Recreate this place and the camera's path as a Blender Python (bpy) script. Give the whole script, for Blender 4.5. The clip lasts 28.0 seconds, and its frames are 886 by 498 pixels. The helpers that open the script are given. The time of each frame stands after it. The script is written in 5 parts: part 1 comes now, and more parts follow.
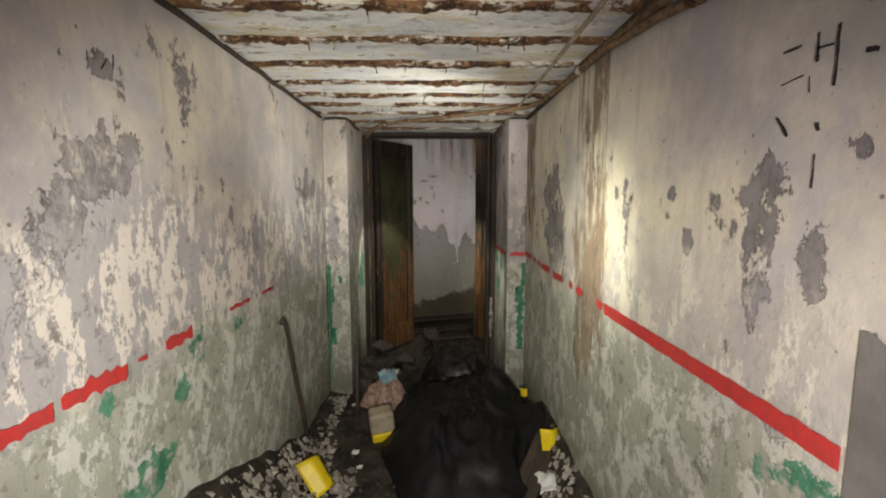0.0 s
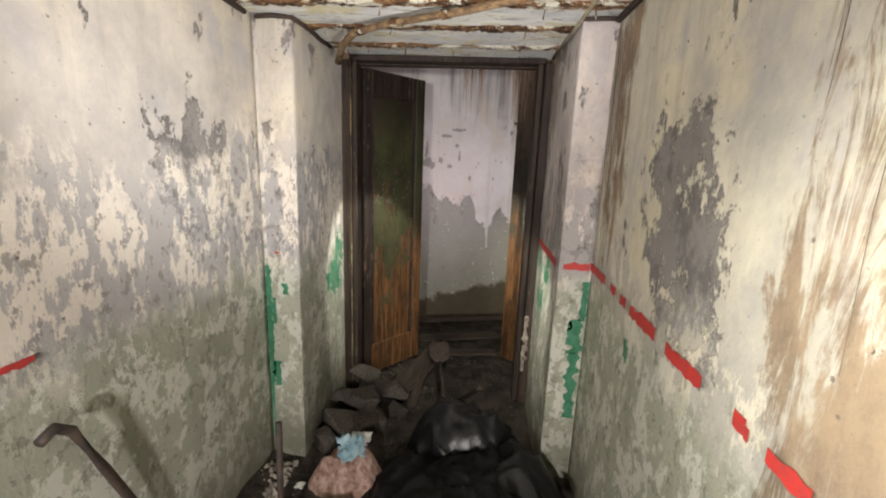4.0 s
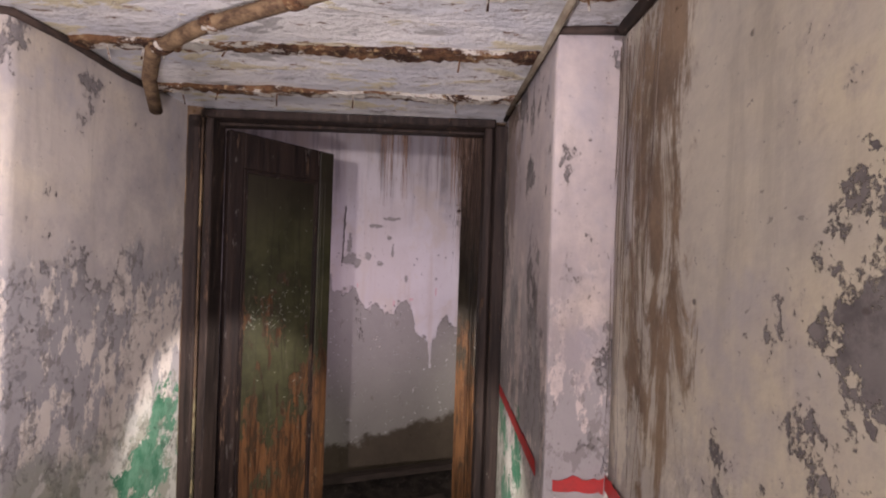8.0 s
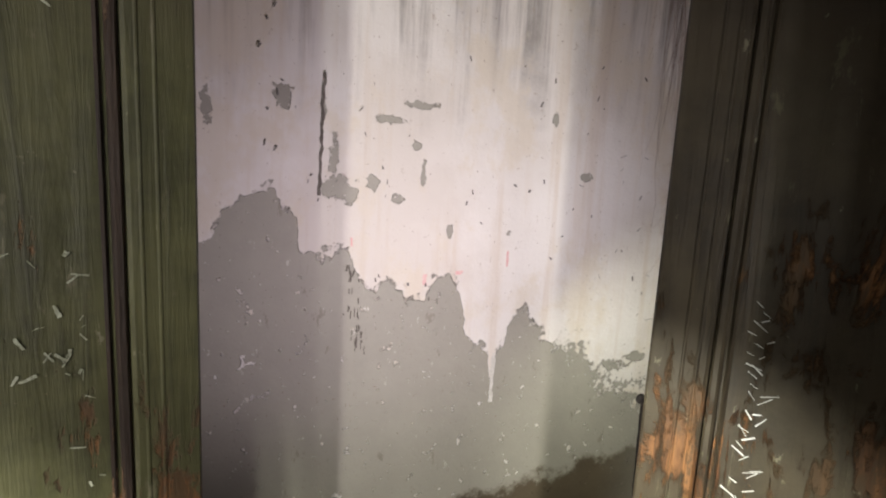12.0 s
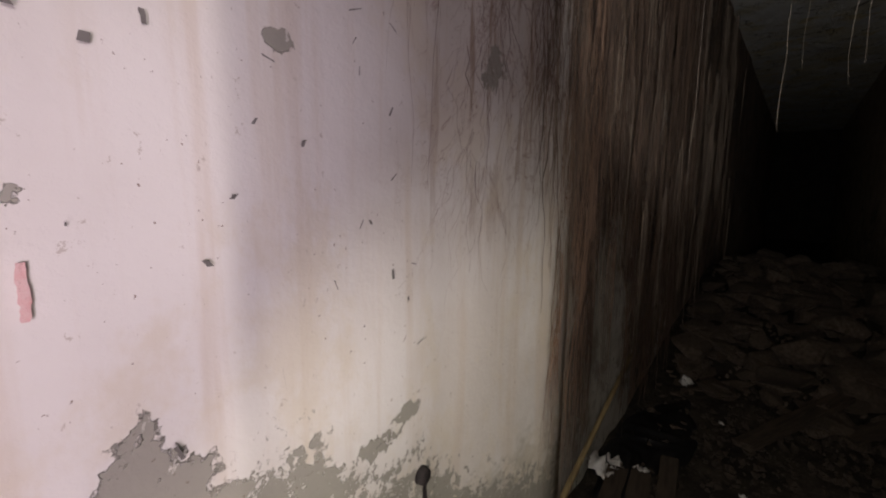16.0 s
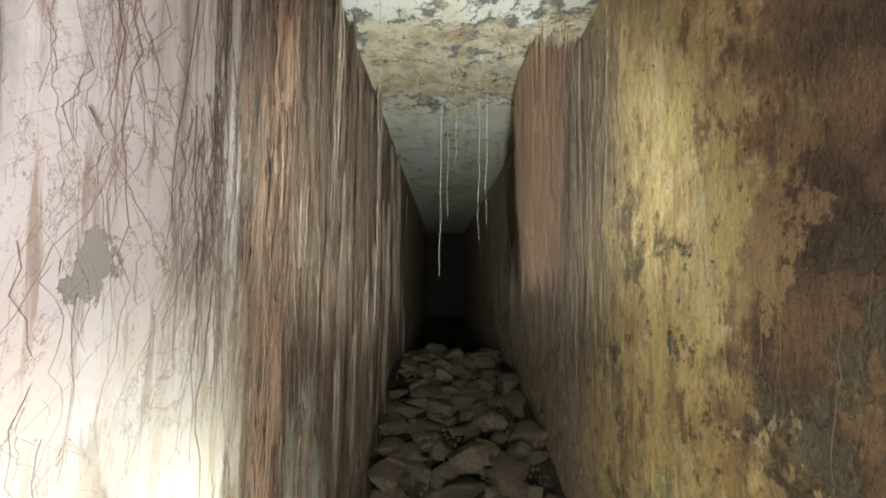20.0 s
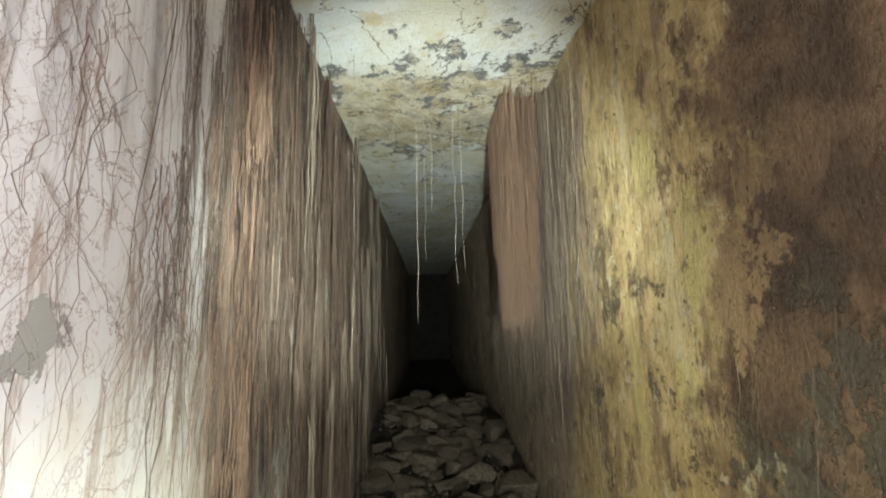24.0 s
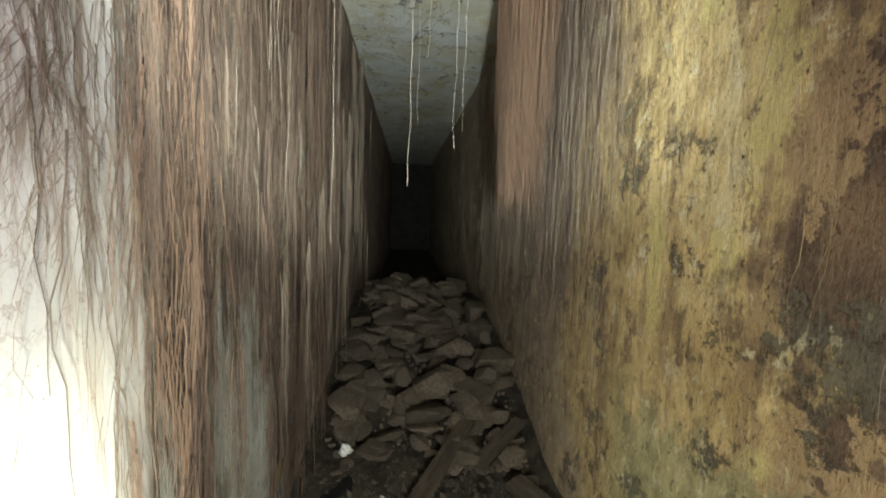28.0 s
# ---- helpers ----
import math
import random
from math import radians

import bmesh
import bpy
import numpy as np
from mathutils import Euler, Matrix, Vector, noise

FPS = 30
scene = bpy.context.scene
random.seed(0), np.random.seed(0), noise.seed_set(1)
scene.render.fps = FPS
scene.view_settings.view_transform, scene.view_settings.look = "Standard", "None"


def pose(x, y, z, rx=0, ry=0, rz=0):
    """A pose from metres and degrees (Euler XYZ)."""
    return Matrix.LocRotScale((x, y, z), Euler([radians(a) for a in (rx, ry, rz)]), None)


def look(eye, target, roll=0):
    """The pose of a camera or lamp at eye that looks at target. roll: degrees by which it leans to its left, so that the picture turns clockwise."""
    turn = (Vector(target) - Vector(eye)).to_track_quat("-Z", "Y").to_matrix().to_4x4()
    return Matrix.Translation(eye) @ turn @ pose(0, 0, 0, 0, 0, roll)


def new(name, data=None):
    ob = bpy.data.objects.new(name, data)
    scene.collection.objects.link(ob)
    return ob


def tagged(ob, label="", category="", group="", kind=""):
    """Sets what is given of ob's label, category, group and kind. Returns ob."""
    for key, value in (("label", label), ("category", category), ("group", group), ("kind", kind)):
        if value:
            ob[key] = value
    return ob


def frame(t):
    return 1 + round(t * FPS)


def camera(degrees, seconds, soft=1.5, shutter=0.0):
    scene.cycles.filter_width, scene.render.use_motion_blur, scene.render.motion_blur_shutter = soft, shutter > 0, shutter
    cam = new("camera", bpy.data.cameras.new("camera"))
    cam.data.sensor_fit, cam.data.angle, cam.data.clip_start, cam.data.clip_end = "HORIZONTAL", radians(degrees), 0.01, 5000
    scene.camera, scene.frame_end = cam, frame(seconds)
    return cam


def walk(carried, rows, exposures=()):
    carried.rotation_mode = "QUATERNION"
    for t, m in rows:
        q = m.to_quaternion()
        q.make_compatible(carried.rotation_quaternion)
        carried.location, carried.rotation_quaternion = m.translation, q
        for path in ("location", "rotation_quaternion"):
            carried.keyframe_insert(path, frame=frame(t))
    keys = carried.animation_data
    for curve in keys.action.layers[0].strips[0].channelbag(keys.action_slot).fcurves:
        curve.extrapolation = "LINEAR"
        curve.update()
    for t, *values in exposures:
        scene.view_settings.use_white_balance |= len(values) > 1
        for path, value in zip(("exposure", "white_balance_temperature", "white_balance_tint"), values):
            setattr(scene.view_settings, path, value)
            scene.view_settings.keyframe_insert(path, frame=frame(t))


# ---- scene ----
# ---- camera and walk ----
cam = camera(94.0, 28.0, soft=2.0)
# seconds, x, y, z, heading, pitch, lean
ROWS = [
    (0, -0.001, 0.027, 1.506, -0.63, -6.44, -0.04),
    (0.5, -0.003, 0.044, 1.498, -0.76, -6.27, 0.23),
    (1, -0.027, 0.079, 1.512, -1.14, -6.41, -0.2),
    (1.5, -0.026, 0.164, 1.496, -1.78, -6.63, -1.11),
    (2, 0.071, 0.354, 1.51, -0.43, -5.38, 0.63),
    (2.5, 0.093, 0.529, 1.496, 2.01, -6.84, 0.3),
    (4.5, 0.167, 1.598, 1.596, 5, -12.64, 2.53),
    (5, 0.172, 1.813, 1.626, 2.93, -9.91, 4.13),
    (5.5, 0.207, 1.951, 1.595, 2.7, -5.86, 3.91),
    (6, 0.289, 2.026, 1.684, 7.69, -0.33, 1.77),
    (6.5, 0.303, 2.037, 1.712, 7.74, 2.77, 1.21),
    (7, 0.311, 2.055, 1.707, 4.66, 0.7, 1.46),
    (7.5, 0.314, 2.101, 1.683, 2.56, -0.93, 0.71),
    (8, 0.27, 2.247, 1.633, -0.83, -0.16, 1.96),
    (8.5, 0.199, 2.492, 1.593, -0.64, -1.35, 0.94),
    (9, 0.168, 2.636, 1.568, 0.17, -4.24, 2.34),
    (9.5, 0.218, 2.883, 1.55, 4.37, -3.88, 1.07),
    (10, 0.24, 3.067, 1.545, 8.82, -4.55, -0.47),
    (10.5, 0.222, 3.161, 1.508, 9.15, -2.91, -0.44),
    (11, 0.163, 3.381, 1.502, 2.88, -1.11, 3.59),
    (11.5, 0.119, 3.63, 1.509, 2.52, -4.43, 3.17),
    (13.5, 0.069, 3.946, 1.48, -0.28, -8.79, 0.62),
    (14, 0.094, 4.036, 1.439, -3.96, -9.64, -0),
    (14.5, 0.148, 4.269, 1.395, -2.09, -8.25, -2.57),
    (15, 0.237, 4.521, 1.389, -5.22, -6.47, 0.5),
    (15.5, 0.287, 4.66, 1.385, -18.19, -8.34, -1.44),
    (16, 0.323, 4.779, 1.404, -41.07, -8, 0.67),
    (16.5, 0.381, 4.775, 1.425, -57, -10.2, 1.6),
    (17, 0.438, 4.768, 1.448, -66.72, -10.58, 2.15),
    (17.5, 0.466, 4.767, 1.455, -71.84, -11.05, 2.05),
    (18, 0.49, 4.774, 1.45, -73.01, -10.07, 1.17),
    (18.5, 0.569, 4.81, 1.456, -75.03, -8.97, -1.53),
    (19, 0.63, 4.824, 1.557, -80.33, -7.24, 0.11),
    (19.5, 0.626, 4.897, 1.648, -80.39, -1.88, 1.63),
    (20, 0.608, 4.919, 1.716, -81.67, 3.12, 0.57),
    (20.5, 0.583, 4.919, 1.753, -82.75, 9.11, 0.45),
    (21, 0.583, 4.908, 1.758, -83.44, 10.61, -0.11),
    (21.5, 0.593, 4.905, 1.756, -84.34, 10.93, -0.16),
    (23.5, 0.601, 4.903, 1.747, -84.55, 9.57, -1.16),
    (24, 0.617, 4.893, 1.74, -84.06, 8.72, -1.56),
    (24.5, 0.619, 4.894, 1.741, -83.94, 8.38, -1.35),
    (25, 0.619, 4.894, 1.741, -83.69, 7.72, -0.88),
    (25.5, 0.626, 4.901, 1.737, -83.58, 7.16, -0.61),
    (26, 0.64, 4.897, 1.734, -83.5, 6.51, -0.31),
    (26.5, 0.654, 4.897, 1.732, -83.28, 6.16, -0.24),
    (27, 0.674, 4.89, 1.724, -83.71, 4.88, 0.29),
    (27.5, 0.736, 4.881, 1.72, -85.48, 2.13, 0.26),
    (28, 0.865, 4.97, 1.6, -86.72, -5.51, 2.17),
]
EXPOSURES = [(0, -0.67, 6500, 6), (1, -0.72, 6450, 6), (2, -0.66, 6420, 10), (5, 0.36, 6400, 8), (6, 0.0, 6330, 10), (7, -0.16, 6280, 12), (8, -0.08, 6280, 30), (9, 0.24, 6300, 16),
             (10, 1.02, 6750, 6), (11, 0.9, 6600, 8), (14, 0.92, 6480, 4), (15, 0.30, 6560, 14), (16, 0.54, 6560, 20), (17, 1.48, 6250, 18), (18, 2.2, 6450, 15),
             (19, 2.9, 6350, 4), (20, 3.45, 6280, 1), (21, 3.56, 6200, -1), (24, 3.6, 6040, -4), (26, 3.6, 6040, -4), (27, 3.5, 6060, -3), (28, 3.55, 6100, -1)]
walk(cam, [(t, pose(x, y, z, 90 + pitch, 0, yaw) @ pose(0, 0, 0, 0, 0, lean)) for t, x, y, z, yaw, pitch, lean in ROWS], EXPOSURES)

# ---- light: added fixed spots stand in for the walker's flashlight and camera lamp; nothing else shines underground ----
world = bpy.data.worlds.new("dark")
scene.world = world
world.use_nodes = True
world.node_tree.nodes["Background"].inputs["Color"].default_value = (0.0, 0.0, 0.0, 1)
world.node_tree.nodes["Background"].inputs["Strength"].default_value = 0.0


def fill_spot(name, eye, target, watts, cone, blend, colour, radius=0.015):
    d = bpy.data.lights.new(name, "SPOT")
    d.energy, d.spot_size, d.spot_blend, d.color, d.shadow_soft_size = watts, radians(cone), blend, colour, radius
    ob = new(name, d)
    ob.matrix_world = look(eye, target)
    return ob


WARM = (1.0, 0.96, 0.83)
# added fills: aims and watts are tuned to brighten what each one faces
fill_spot("torch_fill_entry", (-0.06, -0.15, 1.42), (-0.25, 1.82, 1.15), 133, 79, 0.40, WARM, 0.08)
fill_spot("lamp_fill_entry", (0.02, -0.20, 1.40), (-0.02, 1.63, 0.60), 108, 129, 0.69, (1.0, 0.87, 0.94), 0.05)
fill_spot("torch_fill_piers", (0.10, 1.55, 1.45), (1.91, 2.29, 1.05), 33, 87, 0.90, WARM, 0.08)
fill_spot("torch_fill_side", (0.02, 0.10, 1.30), (0.67, 1.22, 1.10), 15, 62, 0.55, (1.0, 0.93, 0.62), 0.06)
fill_spot("lamp_fill_piers", (0.04, 2.37, 1.47), (-1.01, 3.45, 2.79), 31, 160, 0.6, (1.0, 0.95, 0.90), 0.05)
fill_spot("torch_fill_door", (0.24, 3.10, 1.25), (0.34, 4.42, 0.05), 29, 80, 0.7, WARM, 0.03)
fill_spot("torch_fill_jamb", (-0.04, 3.50, 1.39), (-1.24, 4.54, 0.18), 28, 69, 0.45, WARM, 0.03)
fill_spot("torch_fill_threshold", (-0.12, 3.90, 1.30), (1.13, 5.22, 0.47), 50, 60, 0.73, WARM, 0.02)
fill_spot("lamp_fill_threshold", (0.07, 4.42, 1.27), (-0.57, 6.19, 1.94), 13.6, 150, 0.6, (1.0, 0.84, 0.97), 0.03)
fill_spot("torch_fill_wall", (0.12, 4.79, 1.28), (1.84, 5.52, 0.62), 10.0, 80, 0.5, (1.0, 0.98, 0.86), 0.02)
fill_spot("torch_fill_passage", (0.49, 4.62, 1.34), (2.25, 4.76, 0.75), 3.7, 97, 0.6, (1.0, 1.0, 0.84), 0.02)
fill_spot("torch_fill_vault", (0.51, 4.74, 1.60), (2.42, 5.12, 2.14), 36, 58, 0.65, (0.99, 1.0, 0.94), 0.02)
fill_spot("torch_fill_deep", (0.51, 4.74, 1.60), (2.35, 5.12, 1.90), 3.0, 70, 0.6, (0.99, 1.0, 0.94), 0.02)
fill_spot("lamp_fill_passage", (0.45, 4.62, 1.62), (1.57, 4.05, 3.00), 1.5, 130, 0.8, (0.98, 0.95, 0.98), 0.02)
fill_spot("lamp_fill_wall", (0.36, 4.58, 1.28), (1.70, 5.80, 1.75), 4.1, 110, 0.7, (1.0, 0.93, 0.97), 0.02)

# ---- materials ----
class Nodes:
    """A short way to write node materials."""

    def __init__(self, name):
        self.m = bpy.data.materials.new(name)
        self.m.use_nodes = True
        self.t = self.m.node_tree
        self.b = self.t.nodes["Principled BSDF"]
        self.co = self.t.nodes.new("ShaderNodeTexCoord").outputs["Object"]

    def put(self, socket, value):
        if isinstance(value, bpy.types.NodeSocket):
            self.t.links.new(value, socket)
        elif isinstance(value, (tuple, list)) and socket.type == "RGBA" and len(value) == 3:
            socket.default_value = (*value, 1)
        else:
            socket.default_value = value

    def stretch(self, sx, sy, sz, dx=0.0, dy=0.0, dz=0.0, co=None):
        n = self.t.nodes.new("ShaderNodeMapping")
        self.put(n.inputs["Vector"], co or self.co)
        n.inputs["Scale"].default_value, n.inputs["Location"].default_value = (sx, sy, sz), (dx, dy, dz)
        return n.outputs["Vector"]

    def noise(self, scale, detail=4.0, rough=0.55, co=None, warp=0.0):
        n = self.t.nodes.new("ShaderNodeTexNoise")
        self.put(n.inputs["Vector"], co or self.co)
        for k, v in (("Scale", scale), ("Detail", detail), ("Roughness", rough), ("Distortion", warp)):
            n.inputs[k].default_value = v
        return n.outputs["Fac"]

    def cells(self, scale, co=None, feature="F1", out="Distance"):
        n = self.t.nodes.new("ShaderNodeTexVoronoi")
        n.feature = feature
        self.put(n.inputs["Vector"], co or self.co)
        n.inputs["Scale"].default_value = scale
        return n.outputs[out]

    def math(self, op, a, b=0.0, c=0.0):
        n = self.t.nodes.new("ShaderNodeMath")
        n.operation = op
        for i, v in enumerate((a, b, c)):
            self.put(n.inputs[i], v)
        return n.outputs[0]

    def step(self, v, lo, hi):
        """0 below lo, 1 above hi, smooth between; lo above hi turns it round."""
        n = self.t.nodes.new("ShaderNodeMapRange")
        n.interpolation_type = "SMOOTHSTEP"
        self.put(n.inputs["Value"], v)
        for k, x in (("From Min", min(lo, hi)), ("From Max", max(lo, hi)), ("To Min", float(lo > hi)), ("To Max", float(lo <= hi))):
            n.inputs[k].default_value = x
        return n.outputs["Result"]

    def mix(self, f, a, b, blend="MIX"):
        n = self.t.nodes.new("ShaderNodeMix")
        n.data_type, n.blend_type = "RGBA", blend
        self.put(n.inputs[0], f), self.put(n.inputs[6], a), self.put(n.inputs[7], b)
        return n.outputs[2]

    def axes(self):
        n = self.t.nodes.new("ShaderNodeSeparateXYZ")
        self.put(n.inputs[0], self.co)
        return n.outputs

    def curve(self, v, points):
        n = self.t.nodes.new("ShaderNodeFloatCurve")
        self.put(n.inputs["Value"], v)
        c = n.mapping.curves[0]
        c.points[0].location, c.points[1].location = points[0], points[-1]
        for p in points[1:-1]:
            c.points.new(*p)
        for p in c.points:
            p.handle_type = "VECTOR"
        n.mapping.update()
        return n.outputs[0]

    def chance(self):
        return self.t.nodes.new("ShaderNodeObjectInfo").outputs["Random"]

    def island(self):
        return self.t.nodes.new("ShaderNodeNewGeometry").outputs["Random Per Island"]

    def done(self, colour, rough=0.9, height=None, depth=0.01, metal=0.0, spec=0.3, **more):
        self.put(self.b.inputs["Base Color"], colour)
        self.put(self.b.inputs["Roughness"], rough)
        self.put(self.b.inputs["Metallic"], metal)
        self.put(self.b.inputs["Specular IOR Level"], spec)
        for k, v in more.items():
            self.put(self.b.inputs[k.replace("_", " ")], v)
        if height is not None:
            n = self.t.nodes.new("ShaderNodeBump")
            n.inputs["Distance"].default_value = depth
            self.put(n.inputs["Height"], height)
            self.put(self.b.inputs["Normal"], n.outputs["Normal"])
        return self.m


def spots(k, u, v, blobs, ragged, reach=0.9):
    """Ragged patches, each given by its centre and half-sizes on the two axes."""
    total = None
    for a, b, ra, rb in blobs:
        d = k.math("SQRT", k.math("ADD", k.math("POWER", k.math("MULTIPLY", k.math("SUBTRACT", u, a), 1 / ra), 2.0), k.math("POWER", k.math("MULTIPLY", k.math("SUBTRACT", v, b), 1 / rb), 2.0)))
        m = k.step(k.math("ADD", d, k.math("MULTIPLY", k.math("SUBTRACT", ragged, 0.5), reach * 2)), 1.05, 0.95)
        total = m if total is None else k.math("MAXIMUM", total, m)
    return total


def plaster(name, paint=(0.66, 0.62, 0.53), bare=(0.25, 0.232, 0.222), amount=0.5, dado=True, seed=0.0, axis=1, blobs=(), stains=(), greens=(), scaly=0.8, band=(0.85, 1.5)):
    """Old limewash over cement render: smooth above, scaling in white drips at mid height, a damp green-grey dado, brown runs, rests of green paint."""
    k = Nodes(name)
    co = k.stretch(1, 1, 1, seed, seed * 0.7, 0)
    big = k.noise(1.6, 5, 0.62, co)
    cloud = k.noise(2.4, 6, 0.7, k.stretch(1, 1, 0.8, seed + 9, 4, 1))
    small = k.noise(9, 5, 0.62, co)
    mid = k.noise(5, 6, 0.7, k.stretch(1, 1, 0.75, seed + 3, 1, 2))
    fine = k.noise(70, 3, 0.6, co)
    u, z = k.axes()[axis], k.axes()[2]
    tatter = k.noise(7, 8, 0.74, k.stretch(1, 1, 0.6, seed + 5, 2, 4))
    drip = k.noise(11, 8, 0.72, k.stretch(1, 1, 0.42, seed + 1, 6, 3))
    streak = k.noise(4, 6, 0.68, k.stretch(3.2, 3.2, 0.42, seed, 0, 0), 0.5)
    flake = k.math("ADD", k.math("MULTIPLY", big, 0.45), k.math("MULTIPLY", tatter, 0.55))
    peel = k.step(flake, amount, amount + 0.015)
    if blobs:
        peel = k.math("MAXIMUM", peel, spots(k, u, z, blobs, k.math("ADD", k.math("MULTIPLY", tatter, 0.6), k.math("MULTIPLY", k.noise(16, 8, 0.76, co), 0.4)), 4.2))
        peel = k.math("MULTIPLY", peel, k.step(k.noise(8, 9, 0.76, k.stretch(1, 1, 0.7, seed, 1, 7)), 0.60, 0.57))
    p = k.mix(k.step(cloud, 0.36, 0.64), paint, tuple(c * m for c, m in zip(paint, (0.66, 0.67, 0.74))))
    p = k.mix(k.math("MULTIPLY", k.step(big, 0.50, 0.64), 0.6), p, tuple(min(0.82, c * m) for c, m in zip(paint, (1.18, 1.14, 0.98))))
    p = k.mix(k.math("MULTIPLY", k.step(streak, 0.50, 0.72), 0.45), p, tuple(c * 0.6 for c in paint))
    p = k.mix(k.math("MULTIPLY", k.step(k.noise(3, 5, 0.7, k.stretch(1, 1, 0.7, seed + 4, 8, 3)), 0.5, 0.66), 0.55), p, (0.42, 0.41, 0.44))
    p = k.mix(k.math("MULTIPLY", k.step(flake, amount - 0.05, amount + 0.01), 0.35), p, (0.40, 0.36, 0.34))
    b = k.mix(small, tuple(c * 0.75 for c in bare), tuple(c * 1.3 for c in bare))
    b = k.mix(k.math("MULTIPLY", k.step(k.noise(6, 8, 0.76, k.stretch(1, 1, 0.8, seed, 9, 9)), 0.46, 0.6), 0.75), b, (0.12, 0.11, 0.11))
    col = k.mix(peel, p, b)
    zone = k.math("ADD", z, k.math("ADD", k.math("MULTIPLY", k.math("SUBTRACT", cloud, 0.5), 1.3), k.math("MULTIPLY", k.math("SUBTRACT", tatter, 0.5), 0.5)))
    zone = k.math("MULTIPLY", k.step(zone, band[0] - 0.1, band[0] + 0.1), k.step(zone, band[1] + 0.12, band[1] - 0.12))
    worn = k.mix(mid, (0.31, 0.30, 0.31), (0.47, 0.45, 0.43))
    worn = k.mix(k.step(drip, 0.505, 0.53), worn, tuple(min(0.82, c * 1.15) for c in paint))
    worn = k.mix(k.math("MULTIPLY", k.step(k.noise(26, 6, 0.7, k.stretch(1, 1, 0.6, seed, 3, 3)), 0.56, 0.59), 0.8), worn, (0.24, 0.225, 0.21))
    col = k.mix(k.math("MULTIPLY", zone, scaly), col, worn)
    if dado:
        wob = k.math("ADD", z, k.math("MULTIPLY", mid, 0.5))
        low = k.step(wob, 1.40, 1.18)
        damp = k.mix(small, (0.25, 0.27, 0.20), (0.46, 0.47, 0.38))
        damp = k.mix(k.step(k.noise(11, 7, 0.74, k.stretch(1, 1, 0.7, seed, 2, 9)), 0.5, 0.54), damp, (0.60, 0.61, 0.53))
        damp = k.mix(k.math("MULTIPLY", k.step(k.noise(24, 6, 0.72, k.stretch(1, 1, 0.8, seed, 7, 9)), 0.56, 0.6), 0.7), damp, (0.17, 0.17, 0.125))
        col = k.mix(k.math("MULTIPLY", low, 0.88), col, damp)
        col = k.mix(k.math("MULTIPLY", k.step(wob, 0.74, 0.25), 0.75), col, (0.13, 0.125, 0.085))
    if greens:
        col = k.mix(k.math("MULTIPLY", spots(k, u, z, greens, k.noise(14, 6, 0.78, co), 2.6), k.step(small, 0.38, 0.46)), col, k.mix(k.step(tatter, 0.38, 0.62), (0.035, 0.16, 0.085), (0.15, 0.32, 0.21)))
    for u0, u1, z0, z1, strength in stains:
        inside = k.math("ADD", k.step(k.math("ABSOLUTE", k.math("SUBTRACT", u, (u0 + u1) / 2)), (u1 - u0) * 0.85, (u1 - u0) * 0.12), 0)
        inside = k.math("MULTIPLY", inside, k.step(k.math("ADD", z, k.math("MULTIPLY", streak, 0.9)), z0 + 0.2, z0 + 0.8))
        inside = k.math("MULTIPLY", inside, k.step(z, z1 + 0.02, z1 - 0.02))
        ragged = k.math("ADD", k.math("MULTIPLY", k.noise(5, 8, 0.74, k.stretch(2.2, 2.2, 0.5, seed + 2, 1, 0), 1.0), 0.65), k.math("MULTIPLY", cloud, 0.35))
        runs = k.step(k.math("ADD", ragged, k.math("MULTIPLY", k.math("SUBTRACT", inside, 1.0), 0.30)), 0.42, 0.50)
        col = k.mix(k.math("MULTIPLY", runs, strength), col, k.mix(k.step(tatter, 0.35, 0.65), (0.115, 0.066, 0.034), (0.30, 0.20, 0.115)))
    col = k.mix(k.math("MULTIPLY", k.step(fine, 0.66, 0.72), 0.6), col, (0.20, 0.18, 0.16))
    pits = k.step(k.cells(16, co), 0.10, 0.05)
    col = k.mix(k.math("MULTIPLY", k.math("MULTIPLY", pits, k.step(mid, 0.5, 0.55)), 0.8), col, (0.12, 0.10, 0.09))
    h = k.math("ADD", k.math("MULTIPLY", peel, -0.5), k.math("ADD", k.math("MULTIPLY", small, 0.6), k.math("ADD", k.math("MULTIPLY", k.math("MULTIPLY", zone, drip), 0.6), k.math("MULTIPLY", fine, 0.06))))
    return k.done(col, k.math("ADD", 0.70, k.math("MULTIPLY", small, 0.28)), h, 0.0055)


WALL_L = plaster("limewash_left", (0.62, 0.57, 0.50), amount=0.58, seed=2.0, scaly=0.95, band=(0.85, 1.52),
                 blobs=((1.07, 1.58, 0.09, 0.10), (1.0, 1.46, 0.11, 0.06), (1.19, 1.66, 0.04, 0.05), (0.93, 1.36, 0.05, 0.06), (0.87, 1.22, 0.06, 0.06), (1.14, 1.85, 0.05, 0.03), (2.72, 1.5, 0.14, 0.2), (2.95, 1.3, 0.14, 0.13), (3.4, 1.3, 0.2, 0.25)),
                 greens=((1.46, 1.0, 0.035, 0.05), (1.75, 1.0, 0.035, 0.03), (1.36, 0.88, 0.04, 0.04), (1.05, 0.99, 0.02, 0.03), (3.74, 1.0, 0.08, 0.09), (3.66, 0.85, 0.12, 0.10), (1.2, 0.7, 0.1, 0.06)))
